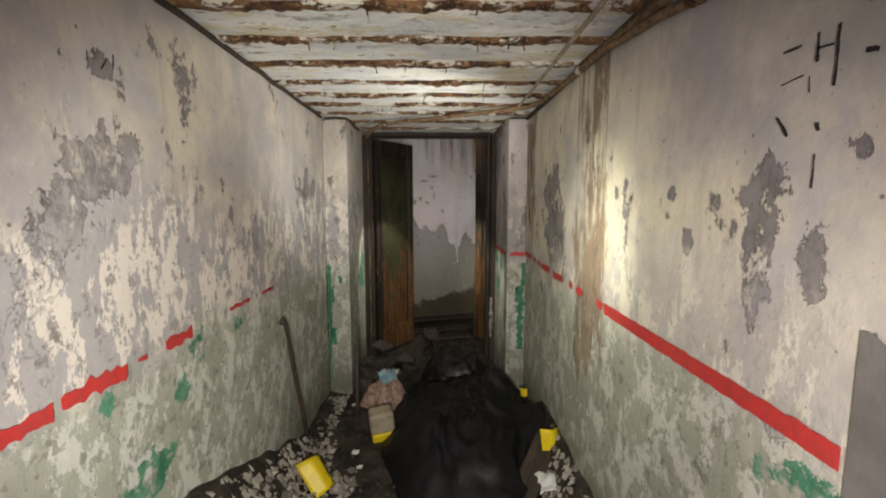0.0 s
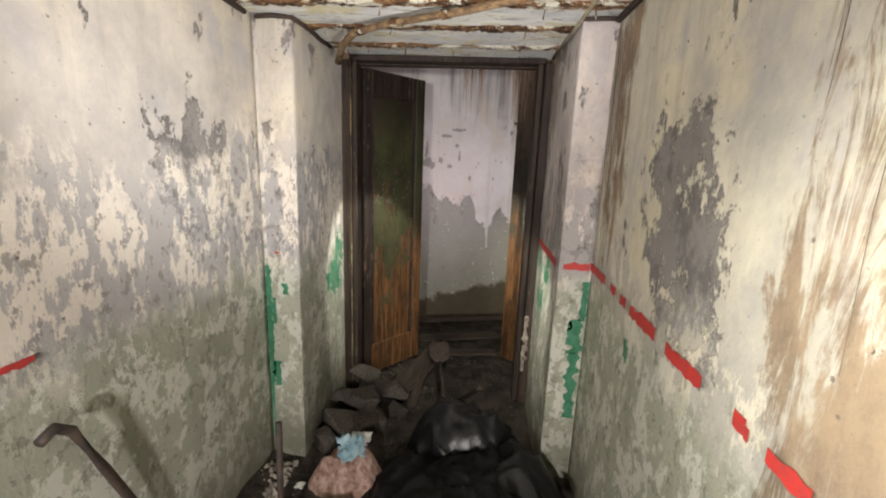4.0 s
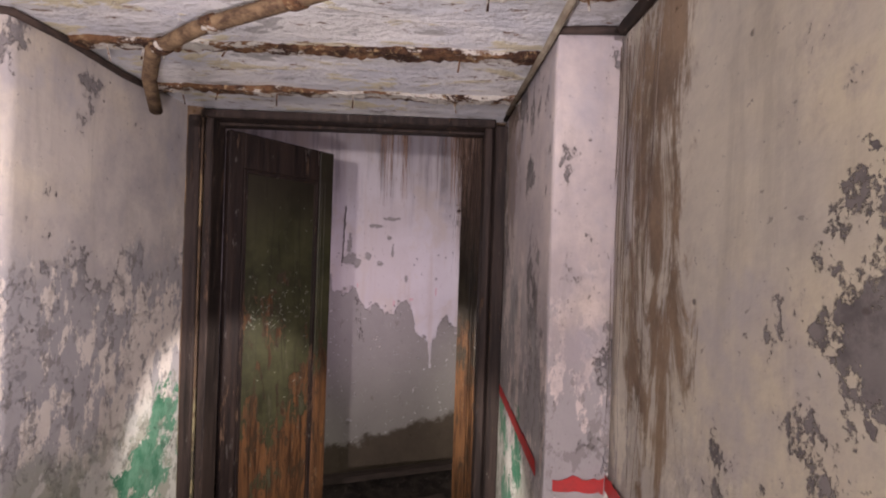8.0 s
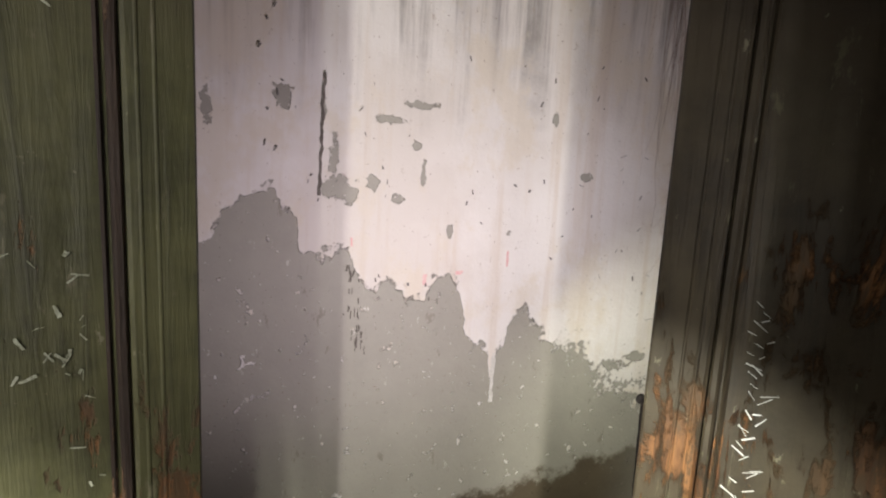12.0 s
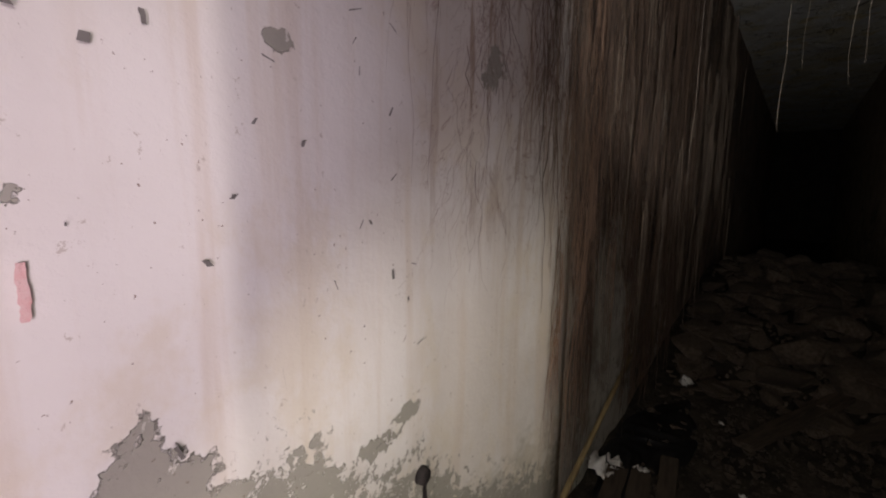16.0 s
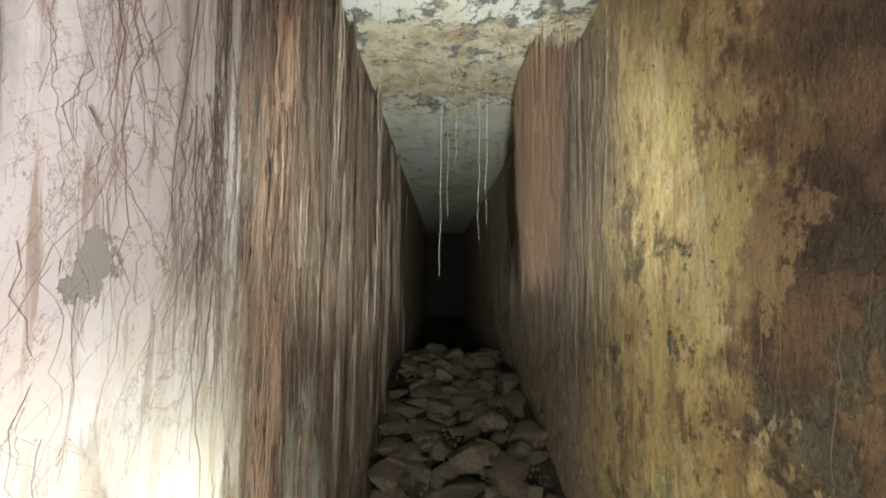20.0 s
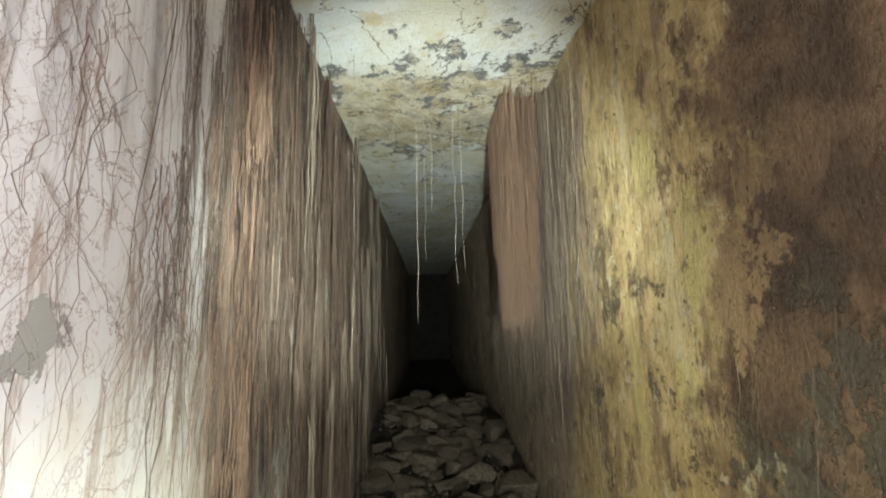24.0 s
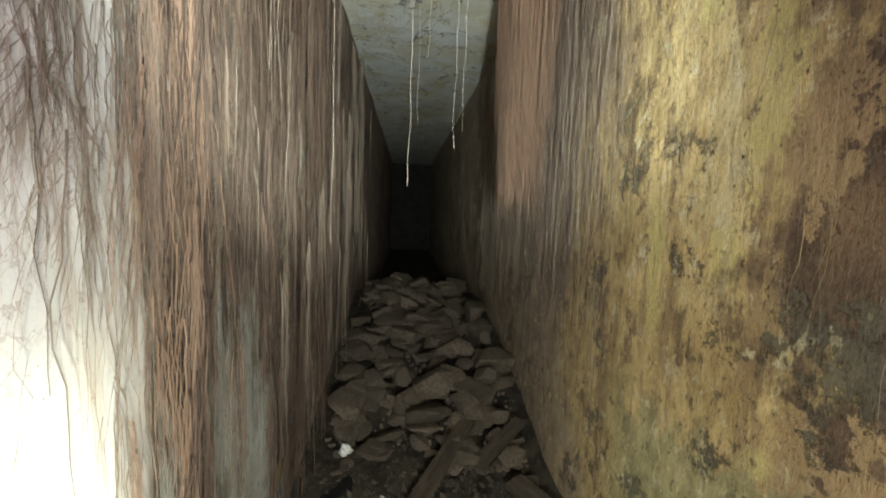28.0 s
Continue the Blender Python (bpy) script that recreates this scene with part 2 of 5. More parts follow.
WALL_R = plaster("limewash_right", (0.66, 0.62, 0.51), amount=0.60, seed=11.0, scaly=0.55, band=(0.8, 1.22),
                 blobs=((0.90, 1.55, 0.07, 0.05), (0.88, 1.42, 0.045, 0.11), (0.76, 1.40, 0.03, 0.08), (0.89, 1.30, 0.02, 0.05), (1.216, 1.53, 0.02, 0.02), (1.13, 1.40, 0.02, 0.03), (2.5, 1.55, 0.16, 0.12), (2.43, 1.40, 0.13, 0.14), (2.42, 1.14, 0.09, 0.08), (2.33, 1.3, 0.1, 0.2), (0.8, 1.07, 0.05, 0.03)),
                 stains=((1.62, 2.10, 0.6, 2.2, 0.8), (2.84, 3.18, 1.05, 2.2, 0.85)),
                 greens=((0.82, 0.955, 0.03, 0.03), (0.72, 0.98, 0.06, 0.06), (2.68, 0.95, 0.02, 0.04), (3.72, 1.0, 0.07, 0.07), (3.5, 1.02, 0.06, 0.11)))
PIER_L = plaster("limewash_pier_left", scaly=0.7, paint=(0.68, 0.645, 0.58), amount=0.58, seed=4.0, axis=0, blobs=((-0.75, 1.75, 0.05, 0.10), (-0.76, 1.32, 0.04, 0.06), (-0.73, 1.5, 0.03, 0.12)),
                 greens=((-0.845, 0.80, 0.022, 0.26), (-0.82, 0.56, 0.035, 0.08), (-0.75, 0.87, 0.016, 0.03), (-0.85, 0.35, 0.03, 0.2)))
PIER_R = plaster("limewash_pier_right", scaly=0.3, paint=(0.74, 0.68, 0.53), amount=0.63, seed=14.0, axis=0, blobs=((0.64, 1.33, 0.02, 0.06),),
                 stains=((0.63, 0.70, 1.1, 2.2, 0.8),), greens=((0.66, 0.98, 0.014, 0.10), (0.63, 0.80, 0.03, 0.08), (0.645, 0.60, 0.018, 0.12)))
NARROW_R = plaster("limewash_narrow_right", (0.64, 0.57, 0.52), amount=0.53, seed=19.0, blobs=((3.35, 1.55, 0.06, 0.14), (3.30, 1.25, 0.07, 0.16), (3.55, 1.42, 0.05, 0.10), (3.42, 1.85, 0.05, 0.06)), stains=((3.55, 3.9, 1.5, 2.2, 0.5),),
                   greens=((3.72, 1.0, 0.09, 0.08), (3.48, 1.02, 0.06, 0.10), (3.6, 0.8, 0.1, 0.1)))


def far_render():
    """White limewash over smooth grey render, flaked off below a ragged line; damp at the foot, dark runs from above."""
    k = Nodes("limewash_far")
    x, y, z = k.axes()
    mid, small, fine = k.noise(7, 6, 0.7), k.noise(22, 5, 0.7), k.noise(90, 3, 0.6)
    edge = [(-1.3, 1.30), (-0.86, 1.44), (-0.81, 1.33), (-0.75, 1.33), (-0.64, 1.48), (-0.54, 1.54), (-0.52, 1.45), (-0.47, 1.43), (-0.46, 1.30), (-0.29, 1.30), (-0.265, 1.20), (-0.20, 1.18), (-0.16, 1.22), (-0.10, 1.15),
            (-0.035, 1.155), (0.0, 1.21), (0.05, 1.225), (0.10, 1.19), (0.115, 1.08), (0.13, 1.0), (0.16, 0.965), (0.21, 0.95), (0.228, 0.92), (0.236, 0.80), (0.246, 0.93), (0.285, 0.96), (0.30, 1.05), (0.36, 1.10), (0.42, 1.02), (0.48, 0.95), (0.60, 0.95), (0.70, 0.80), (0.9, 0.72), (1.1, 0.55), (1.7, 0.3)]
    line = k.curve(k.math("MULTIPLY", k.math("ADD", x, 1.3), 1 / 3.0), [((a + 1.3) / 3.0, b / 2) for a, b in edge])
    over = k.math("SUBTRACT", z, k.math("MULTIPLY", line, 2.0))
    bare = k.step(k.math("ADD", over, k.math("ADD", k.math("MULTIPLY", k.math("SUBTRACT", k.noise(11, 8, 0.7), 0.5), 0.26), k.math("MULTIPLY", k.math("SUBTRACT", k.noise(30, 6, 0.78), 0.5), k.math("ADD", 0.14, k.math("MULTIPLY", k.step(x, 0.40, 0.55), 0.45))))), 0.004, -0.004)
    holes = spots(k, x, z, ((-0.33, 1.53, 0.05, 0.05), (-0.35, 1.63, 0.018, 0.05), (-0.22, 1.55, 0.022, 0.025), (-0.14, 1.505, 0.025, 0.014), (-0.16, 1.775, 0.05, 0.014), (-0.06, 1.83, 0.05, 0.012), (-0.514, 1.81, 0.022, 0.05), (-0.74, 1.765, 0.014, 0.05),
                              (-0.39, 1.80, 0.010, 0.03), (-0.053, 1.60, 0.008, 0.04), (0.05, 1.40, 0.010, 0.022), (0.27, 1.395, 0.010, 0.012), (0.56, 1.62, 0.022, 0.018), (-0.08, 1.69, 0.014, 0.02), (1.17, 1.73, 0.035, 0.05), (1.15, 1.69, 0.03, 0.02), (0.75, 0.86, 0.06, 0.02), (0.85, 0.90, 0.04, 0.02), (0.42, 1.83, 0.01, 0.02)), small, 2.2)
    bare = k.math("MAXIMUM", bare, holes)
    bare = k.math("MULTIPLY", bare, k.step(k.noise(26, 4, 0.6), 0.68, 0.64))
    white = k.mix(k.step(k.noise(1.4, 5, 0.6), 0.38, 0.65), (0.70, 0.685, 0.65), (0.60, 0.57, 0.52))
    white = k.mix(k.math("MULTIPLY", k.step(k.noise(2.5, 4, 0.6, k.stretch(6, 6, 0.3)), 0.5, 0.72), 0.35), white, (0.50, 0.40, 0.28))
    runs = k.math("MULTIPLY", k.step(k.noise(3, 6, 0.66, k.stretch(4, 4, 0.22, 3, 1, 2)), 0.44, 0.66), k.step(k.math("ADD", z, k.math("MULTIPLY", mid, 0.7)), 2.0, 2.75))
    white = k.mix(k.math("MULTIPLY", runs, 0.8), white, (0.13, 0.12, 0.11))
    bark = k.math("MULTIPLY", k.step(x, 0.72, 1.05), k.step(k.noise(5, 5, 0.75, k.stretch(5, 5, 0.32, 1, 5, 2), 0.6), 0.53, 0.62))
    white = k.mix(k.math("MULTIPLY", k.math("MULTIPLY", bark, k.step(k.math("ADD", z, k.math("MULTIPLY", mid, 0.6)), 1.35, 2.0)), 0.75), white, k.mix(mid, (0.19, 0.135, 0.10), (0.42, 0.31, 0.21)))
    wander = k.noise(3.2, 7, 0.68, k.stretch(1, 1, 0.55, 2, 3, 5), 1.2)
    wisps = k.noise(6.5, 6, 0.7, k.stretch(1, 1, 0.5, 7, 1, 2), 1.6)
    hair = k.math("MAXIMUM", k.step(k.math("ABSOLUTE", k.math("SUBTRACT", wander, 0.5)), 0.007, 0.002), k.math("MULTIPLY", k.step(k.math("ABSOLUTE", k.math("SUBTRACT", wisps, 0.47)), 0.006, 0.001), 0.7))
    hair = k.math("MULTIPLY", hair, k.math("MULTIPLY", k.step(k.math("ADD", x, k.math("MULTIPLY", k.math("SUBTRACT", mid, 0.5), 0.8)), 0.8, 1.1), k.step(k.math("ADD", z, mid), 1.7, 2.2)))
    foot = k.math("MULTIPLY", k.step(x, 0.7, 1.0), k.step(k.math("ADD", z, k.math("MULTIPLY", mid, 0.7)), 1.0, 0.75))
    white = k.mix(k.math("MULTIPLY", foot, k.step(k.noise(8, 8, 0.74, k.stretch(1, 1, 1.3, 8, 2, 2)), 0.46, 0.52)), white, (0.40, 0.38, 0.32))
    white = k.mix(k.math("MULTIPLY", k.step(k.noise(3, 6, 0.7, k.stretch(1, 1, 0.7, 6, 2, 4)), 0.5, 0.62), 0.5), white, (0.60, 0.54, 0.42))
    white = k.mix(k.math("MULTIPLY", k.step(k.noise(28, 6, 0.75, k.stretch(1, 1, 0.8, 6, 9, 4)), 0.64, 0.67), 0.6), white, (0.38, 0.33, 0.27))
    white = k.mix(k.math("MULTIPLY", hair, 0.75), white, k.mix(mid, (0.16, 0.10, 0.09), (0.36, 0.24, 0.17)))
    grey = k.mix(mid, (0.27, 0.26, 0.225), (0.36, 0.35, 0.30))
    grey = k.mix(k.math("MULTIPLY", k.step(k.noise(34, 6, 0.75, k.stretch(1, 1, 0.6, 1, 1, 1)), 0.63, 0.66), k.step(k.noise(2.6, 4, 0.6), 0.42, 0.55)), grey, (0.60, 0.58, 0.53))
    grey = k.mix(k.math("MULTIPLY", k.step(k.noise(20, 5, 0.7, k.stretch(1, 1, 0.4, 4, 1, 1)), 0.62, 0.68), 0.6), grey, (0.18, 0.165, 0.13))
    grey = k.mix(k.step(fine, 0.68, 0.72), grey, (0.12, 0.11, 0.09))
    col = k.mix(bare, white, grey)
    damp = k.step(k.math("ADD", k.math("SUBTRACT", z, k.math("MULTIPLY", k.math("ADD", x, 0.5), 0.22)), k.math("MULTIPLY", k.math("SUBTRACT", mid, 0.5), 0.30)), 0.20, 0.14)
    col = k.mix(k.math("MULTIPLY", damp, k.step(x, 1.2, 0.7)), col, k.mix(mid, (0.055, 0.042, 0.028), (0.13, 0.105, 0.065)))
    col = k.mix(k.step(fine, 0.70, 0.73), col, (0.25, 0.2, 0.16))
    h = k.math("ADD", k.math("MULTIPLY", bare, -0.6), k.math("ADD", k.math("MULTIPLY", mid, 0.5), k.math("MULTIPLY", fine, 0.12)))
    wet = k.math("MULTIPLY", k.step(x, 0.75, 1.2), k.step(k.noise(14, 7, 0.75, k.stretch(1, 1, 0.7, 5, 2, 8)), 0.46, 0.62))
    return k.done(col, k.math("SUBTRACT", 0.85, k.math("ADD", k.math("MULTIPLY", bare, 0.1), k.math("MULTIPLY", wet, 0.48))), h, 0.008, spec=0.45)


WALL_F = far_render()


def ochre_wall():
    """Damp ochre plaster of the passage: scaling in upright flakes, felted grey-brown further in, lost to brown scratch
    coat by the door, whose dark tone also paints in the flashlight's falloff.
    """
    k = Nodes("ochre_passage_plaster")
    x, y, z = k.axes()
    big, small, fine = k.noise(1.5, 6, 0.68), k.noise(9, 7, 0.75, k.stretch(1, 1, 0.6)), k.noise(60, 4, 0.7, k.stretch(1, 1, 0.5))
    bark = k.noise(6.5, 9, 0.76, k.stretch(1.7, 1.7, 0.75, 3, 1, 2), 0.15)
    strand = k.noise(16, 8, 0.76, k.stretch(2.0, 2.0, 0.40, 6, 2, 1), 0.15)
    shift = k.math("ADD", k.math("MULTIPLY", k.math("SUBTRACT", big, 0.5), 1.5), k.math("MULTIPLY", k.math("SUBTRACT", bark, 0.5), 0.7))
    xs = k.math("ADD", x, shift)
    flaky = k.mix(k.step(small, 0.36, 0.62), (0.37, 0.26, 0.11), (0.60, 0.46, 0.22))
    flaky = k.mix(k.step(bark, 0.47, 0.40), flaky, (0.20, 0.135, 0.07))
    flaky = k.mix(k.math("MULTIPLY", k.step(strand, 0.58, 0.66), 0.8), flaky, (0.12, 0.08, 0.045))
    flaky = k.mix(spots(k, x, z, ((1.86, 1.86, 0.07, 0.20), (1.93, 1.5, 0.05, 0.12), (1.74, 1.72, 0.06, 0.10), (1.70, 0.84, 0.06, 0.16), (1.80, 1.02, 0.07, 0.05), (2.05, 2.25, 0.06, 0.12), (2.2, 1.5, 0.04, 0.25)), small, 2.6), flaky, k.mix(small, (0.48, 0.39, 0.14), (0.64, 0.54, 0.25)))
    streak = k.noise(4.5, 8, 0.72, k.stretch(2.2, 2.2, 0.22, 8, 5, 2), 0.2)
    flaky = k.mix(k.math("MULTIPLY", k.step(streak, 0.53, 0.60), 0.7), flaky, k.mix(small, (0.17, 0.11, 0.06), (0.31, 0.21, 0.11)))
    flaky = k.mix(k.math("MULTIPLY", k.step(streak, 0.43, 0.38), 0.6), flaky, k.mix(small, (0.55, 0.46, 0.25), (0.68, 0.59, 0.36)))
    felt = k.mix(k.step(bark, 0.36, 0.62), (0.18, 0.132, 0.095), (0.38, 0.295, 0.215))
    felt = k.mix(k.math("MULTIPLY", k.step(strand, 0.56, 0.64), 0.6), felt, (0.11, 0.085, 0.065))
    lost = k.mix(k.step(k.noise(5, 7, 0.7, k.stretch(1, 1, 0.7, 2, 4, 6)), 0.40, 0.62), (0.080, 0.050, 0.030), (0.19, 0.12, 0.066))
    tan = k.math("MULTIPLY", k.step(k.noise(2.2, 8, 0.68, k.stretch(1, 1, 0.8, 5, 7, 1)), 0.505, 0.52), k.step(z, 2.3, 1.7))
    lost = k.mix(tan, lost, k.mix(small, (0.27, 0.18, 0.092), (0.38, 0.265, 0.14)))
    col = k.mix(k.step(xs, 1.68, 1.90), lost, flaky)
    col = k.mix(k.step(xs, 2.45, 2.85), col, felt)
    smooth = k.math("MULTIPLY", k.step(k.math("ADD", z, k.math("MULTIPLY", k.math("SUBTRACT", small, 0.5), 0.9)), 1.02, 0.94), k.step(x, 2.5, 2.2))
    col = k.mix(k.math("MULTIPLY", smooth, 0.85), col, k.mix(k.step(bark, 0.4, 0.62), (0.24, 0.22, 0.115), (0.42, 0.37, 0.19)))
    gone = k.math("MULTIPLY", k.step(k.noise(3.0, 8, 0.74, k.stretch(1, 1, 0.8, 3, 7, 1)), 0.565, 0.58), k.step(k.math("ADD", z, small), 2.6, 2.2))
    col = k.mix(k.math("MULTIPLY", gone, 0.85), col, k.mix(small, (0.055, 0.047, 0.032), (0.12, 0.105, 0.072)))
    col = k.mix(k.step(fine, 0.64, 0.70), col, (0.09, 0.065, 0.04))
    chip = k.noise(21, 7, 0.76, k.stretch(1, 1, 0.6, 9, 3, 3))
    # pale chips also paint in glints; dark ones paint the flakes' shadows
    col = k.mix(k.math("MULTIPLY", k.step(chip, 0.585, 0.60), k.step(xs, 1.6, 1.9)), col, k.mix(small, (0.50, 0.43, 0.25), (0.62, 0.56, 0.38)))
    col = k.mix(k.math("MULTIPLY", k.step(chip, 0.40, 0.38), 0.8), col, (0.10, 0.07, 0.042))
    h = k.math("ADD", k.math("MULTIPLY", bark, 0.9), k.math("ADD", k.math("MULTIPLY", strand, 0.35), k.math("ADD", k.math("MULTIPLY", small, 0.6), k.math("MULTIPLY", gone, -0.4))))
    return k.done(col, k.step(fine, 0.78, 0.30), h, 0.024, spec=0.45)


def rooty():
    """Pale damp plaster mostly hidden by a matted bark of brown roots, bare and grey near the foot beside the step."""
    k = Nodes("rooted_passage_plaster")
    x, y, z = k.axes()
    big, small, fine = k.noise(1.6, 6, 0.68), k.noise(9, 7, 0.75, k.stretch(1, 1, 0.6)), k.noise(60, 4, 0.7, k.stretch(1, 1, 0.5))
    felt = k.noise(4, 9, 0.74, k.stretch(2.4, 2.4, 0.5), 1.4)
    mat = k.noise(2.6, 7, 0.72, k.stretch(1.6, 1.6, 0.55, 7, 3, 1), 0.8)
    thread = k.noise(11, 8, 0.76, k.stretch(3.0, 3.0, 0.36, 4, 2, 1), 1.2)
    bare = k.mix(k.step(big, 0.4, 0.6), (0.50, 0.49, 0.44), (0.36, 0.34, 0.28))
    bare = k.mix(k.math("MULTIPLY", k.step(small, 0.50, 0.58), 0.7), bare, (0.20, 0.165, 0.125))
    root = k.mix(k.step(felt, 0.36, 0.62), (0.075, 0.050, 0.036), (0.29, 0.205, 0.145))
    root = k.mix(k.math("MULTIPLY", k.step(mat, 0.50, 0.60), 0.8), root, (0.045, 0.031, 0.024))
    root = k.mix(k.math("MULTIPLY", k.step(thread, 0.55, 0.63), 0.8), root, (0.045, 0.03, 0.023))
    root = k.mix(k.math("MULTIPLY", k.step(thread, 0.41, 0.35), 0.7), root, (0.40, 0.30, 0.22))
    pale = k.math("MULTIPLY", k.step(k.math("ADD", x, k.math("MULTIPLY", k.math("SUBTRACT", felt, 0.5), 1.8)), 2.55, 2.25), k.step(k.math("ADD", z, k.math("MULTIPLY", k.math("SUBTRACT", mat, 0.5), 2.6)), 1.28, 1.05))
    worn = k.step(k.math("ADD", k.math("MULTIPLY", felt, 0.55), k.math("MULTIPLY", big, 0.45)), 0.425, 0.39)
    cover = k.math("SUBTRACT", 1.0, k.math("MAXIMUM", pale, worn))
    # pale flecks: glints painted into the root colour
    root = k.mix(k.step(k.noise(24, 7, 0.76, k.stretch(2, 2, 0.5, 3, 8, 2)), 0.62, 0.65), root, (0.50, 0.44, 0.38))
    col = k.mix(cover, bare, root)
    col = k.mix(k.step(fine, 0.64, 0.70), col, (0.06, 0.045, 0.035))
    h = k.math("ADD", felt, k.math("ADD", k.math("MULTIPLY", thread, 0.5), k.math("ADD", k.math("MULTIPLY", mat, -0.7), k.math("MULTIPLY", small, 0.4))))
    return k.done(col, k.step(fine, 0.75, 0.35), h, 0.035, spec=0.45)


WALL_P, WALL_Q = ochre_wall(), rooty()


def board_ceiling():
    """Concrete cast on boards across the corridor, whitewashed, patchy and rust-stained."""
    k = Nodes("ceiling_render")
    a = k.noise(5, 7, 0.72, k.stretch(0.8, 2.4, 1), 0.4)
    b, c = k.noise(3, 6, 0.68, k.stretch(0.7, 1.6, 1, 3, 2, 1)), k.noise(40, 4, 0.65)
    col = k.mix(k.step(b, 0.38, 0.62), (0.80, 0.79, 0.74), (0.62, 0.63, 0.64))
    col = k.mix(k.step(a, 0.55, 0.58), col, (0.66, 0.61, 0.42))
    col = k.mix(k.math("MULTIPLY", k.step(a, 0.41, 0.38), 0.75), col, (0.33, 0.32, 0.29))
    col = k.mix(k.step(k.noise(14, 7, 0.75, k.stretch(0.6, 1.6, 1, 1, 8, 1)), 0.60, 0.63), col, (0.22, 0.14, 0.085))
    col = k.mix(k.math("MULTIPLY", k.step(c, 0.6, 0.7), 0.5), col, (0.30, 0.26, 0.2))
    return k.done(col, 0.85, k.math("ADD", a, k.math("MULTIPLY", c, 0.3)), 0.02)


def vault_ceiling():
    """Pale concrete with ochre damp; a band has lost its skim coat, with a ragged grey edge and wandering cracks."""
    k = Nodes("passage_ceiling_render")
    x = k.axes()[0]
    a, b, c = k.noise(2.2, 8, 0.7), k.noise(9, 6, 0.72), k.noise(60, 3, 0.6)
    jag = k.noise(5, 8, 0.72, k.stretch(1, 1, 1, 4, 1, 2))
    e = k.math("ADD", x, k.math("ADD", k.math("MULTIPLY", k.math("SUBTRACT", a, 0.5), 1.3), k.math("MULTIPLY", k.math("SUBTRACT", jag, 0.5), 2.6)))
    lost = k.math("MULTIPLY", k.step(e, 2.68, 2.70), k.step(e, 3.74, 3.71))
    col = k.mix(k.step(a, 0.4, 0.6), (0.70, 0.71, 0.68), (0.62, 0.59, 0.47))
    col = k.mix(k.math("MULTIPLY", k.step(k.noise(4, 6, 0.7, k.stretch(1, 1, 1, 6, 6, 1)), 0.53, 0.66), 0.7), col, (0.55, 0.44, 0.20))
    worn = k.mix(k.step(b, 0.40, 0.62), (0.60, 0.55, 0.42), (0.44, 0.36, 0.22))
    worn = k.mix(k.math("MULTIPLY", k.step(jag, 0.54, 0.6), 0.6), worn, (0.30, 0.28, 0.24))
    col = k.mix(lost, col, worn)
    crack = k.noise(2.0, 5, 0.6, k.stretch(1, 1, 1, 1, 9, 3), 0.9)
    line = k.step(k.math("ABSOLUTE", k.math("SUBTRACT", crack, 0.5)), 0.007, 0.003)
    line = k.math("MAXIMUM", line, k.math("MULTIPLY", k.step(k.math("ABSOLUTE", k.math("SUBTRACT", jag, 0.46)), 0.004, 0.001), lost))
    col = k.mix(k.math("MULTIPLY", line, 0.85), col, (0.10, 0.075, 0.05))
    for at, w in ((2.69, 0.15), (3.72, 0.09)):
        rim = k.math("MULTIPLY", k.step(k.math("ABSOLUTE", k.math("SUBTRACT", e, at)), w, w * 0.85), k.step(b, 0.49, 0.51))
        col = k.mix(rim, col, k.mix(c, (0.13, 0.13, 0.12), (0.27, 0.26, 0.25)))
    col = k.mix(k.step(c, 0.68, 0.72), col, (0.2, 0.17, 0.12))
    return k.done(col, 0.85, k.math("ADD", k.math("MULTIPLY", lost, -0.7), k.math("ADD", b, k.math("MULTIPLY", c, 0.3))), 0.02)


CEIL, CEIL_P = board_ceiling(), vault_ceiling()


def plain(name, a, b, scale=12.0, rough=0.8, depth=0.004, spec=0.3, grain=(1, 1, 1), by_piece=0.0, by_island=0.0):
    k = Nodes(name)
    n, f = k.noise(scale, 5, 0.65, k.stretch(*grain)), k.noise(scale * 7, 3, 0.6)
    col = k.mix(k.step(n, 0.3, 0.7), a, b)
    if by_piece:
        col = k.mix(k.math("MULTIPLY", k.chance(), by_piece), col, tuple(c * 0.35 for c in a))
    if by_island:
        col = k.mix(k.math("MULTIPLY", k.island(), by_island), col, b)
        col = k.mix(k.math("MULTIPLY", k.step(k.island(), 0.75, 0.95), by_island), col, tuple(c * 0.45 for c in b))
    return k.done(col, rough, k.math("ADD", n, k.math("MULTIPLY", f, 0.3)), depth, spec=spec)


def red_paint():
    k = Nodes("red_line_paint")
    n = k.noise(30, 4, 0.7)
    return k.done(k.mix(k.step(n, 0.35, 0.7), (0.56, 0.045, 0.040), (0.42, 0.05, 0.045)), 0.5, n, 0.003, spec=0.5)


RED = red_paint()
# near-black colour paints in the darkness of the unlit far end
UNLIT_END = plain("unlit_end_black", (0.020, 0.017, 0.014), (0.035, 0.030, 0.025), 4)
CEMENT = plain("cement_patch", (0.13, 0.122, 0.112), (0.20, 0.19, 0.175), 6)
SOOT = plain("charcoal_mark", (0.02, 0.018, 0.018), (0.05, 0.04, 0.04), 30)
DARK_FLECK = plain("dark_fleck", (0.10, 0.088, 0.075), (0.17, 0.155, 0.135), 30)
PINK = plain("faint_red_paint", (0.66, 0.36, 0.35), (0.66, 0.52, 0.49), 40)
LIME = plain("lime_run", (0.70, 0.69, 0.66), (0.55, 0.54, 0.50), 30)
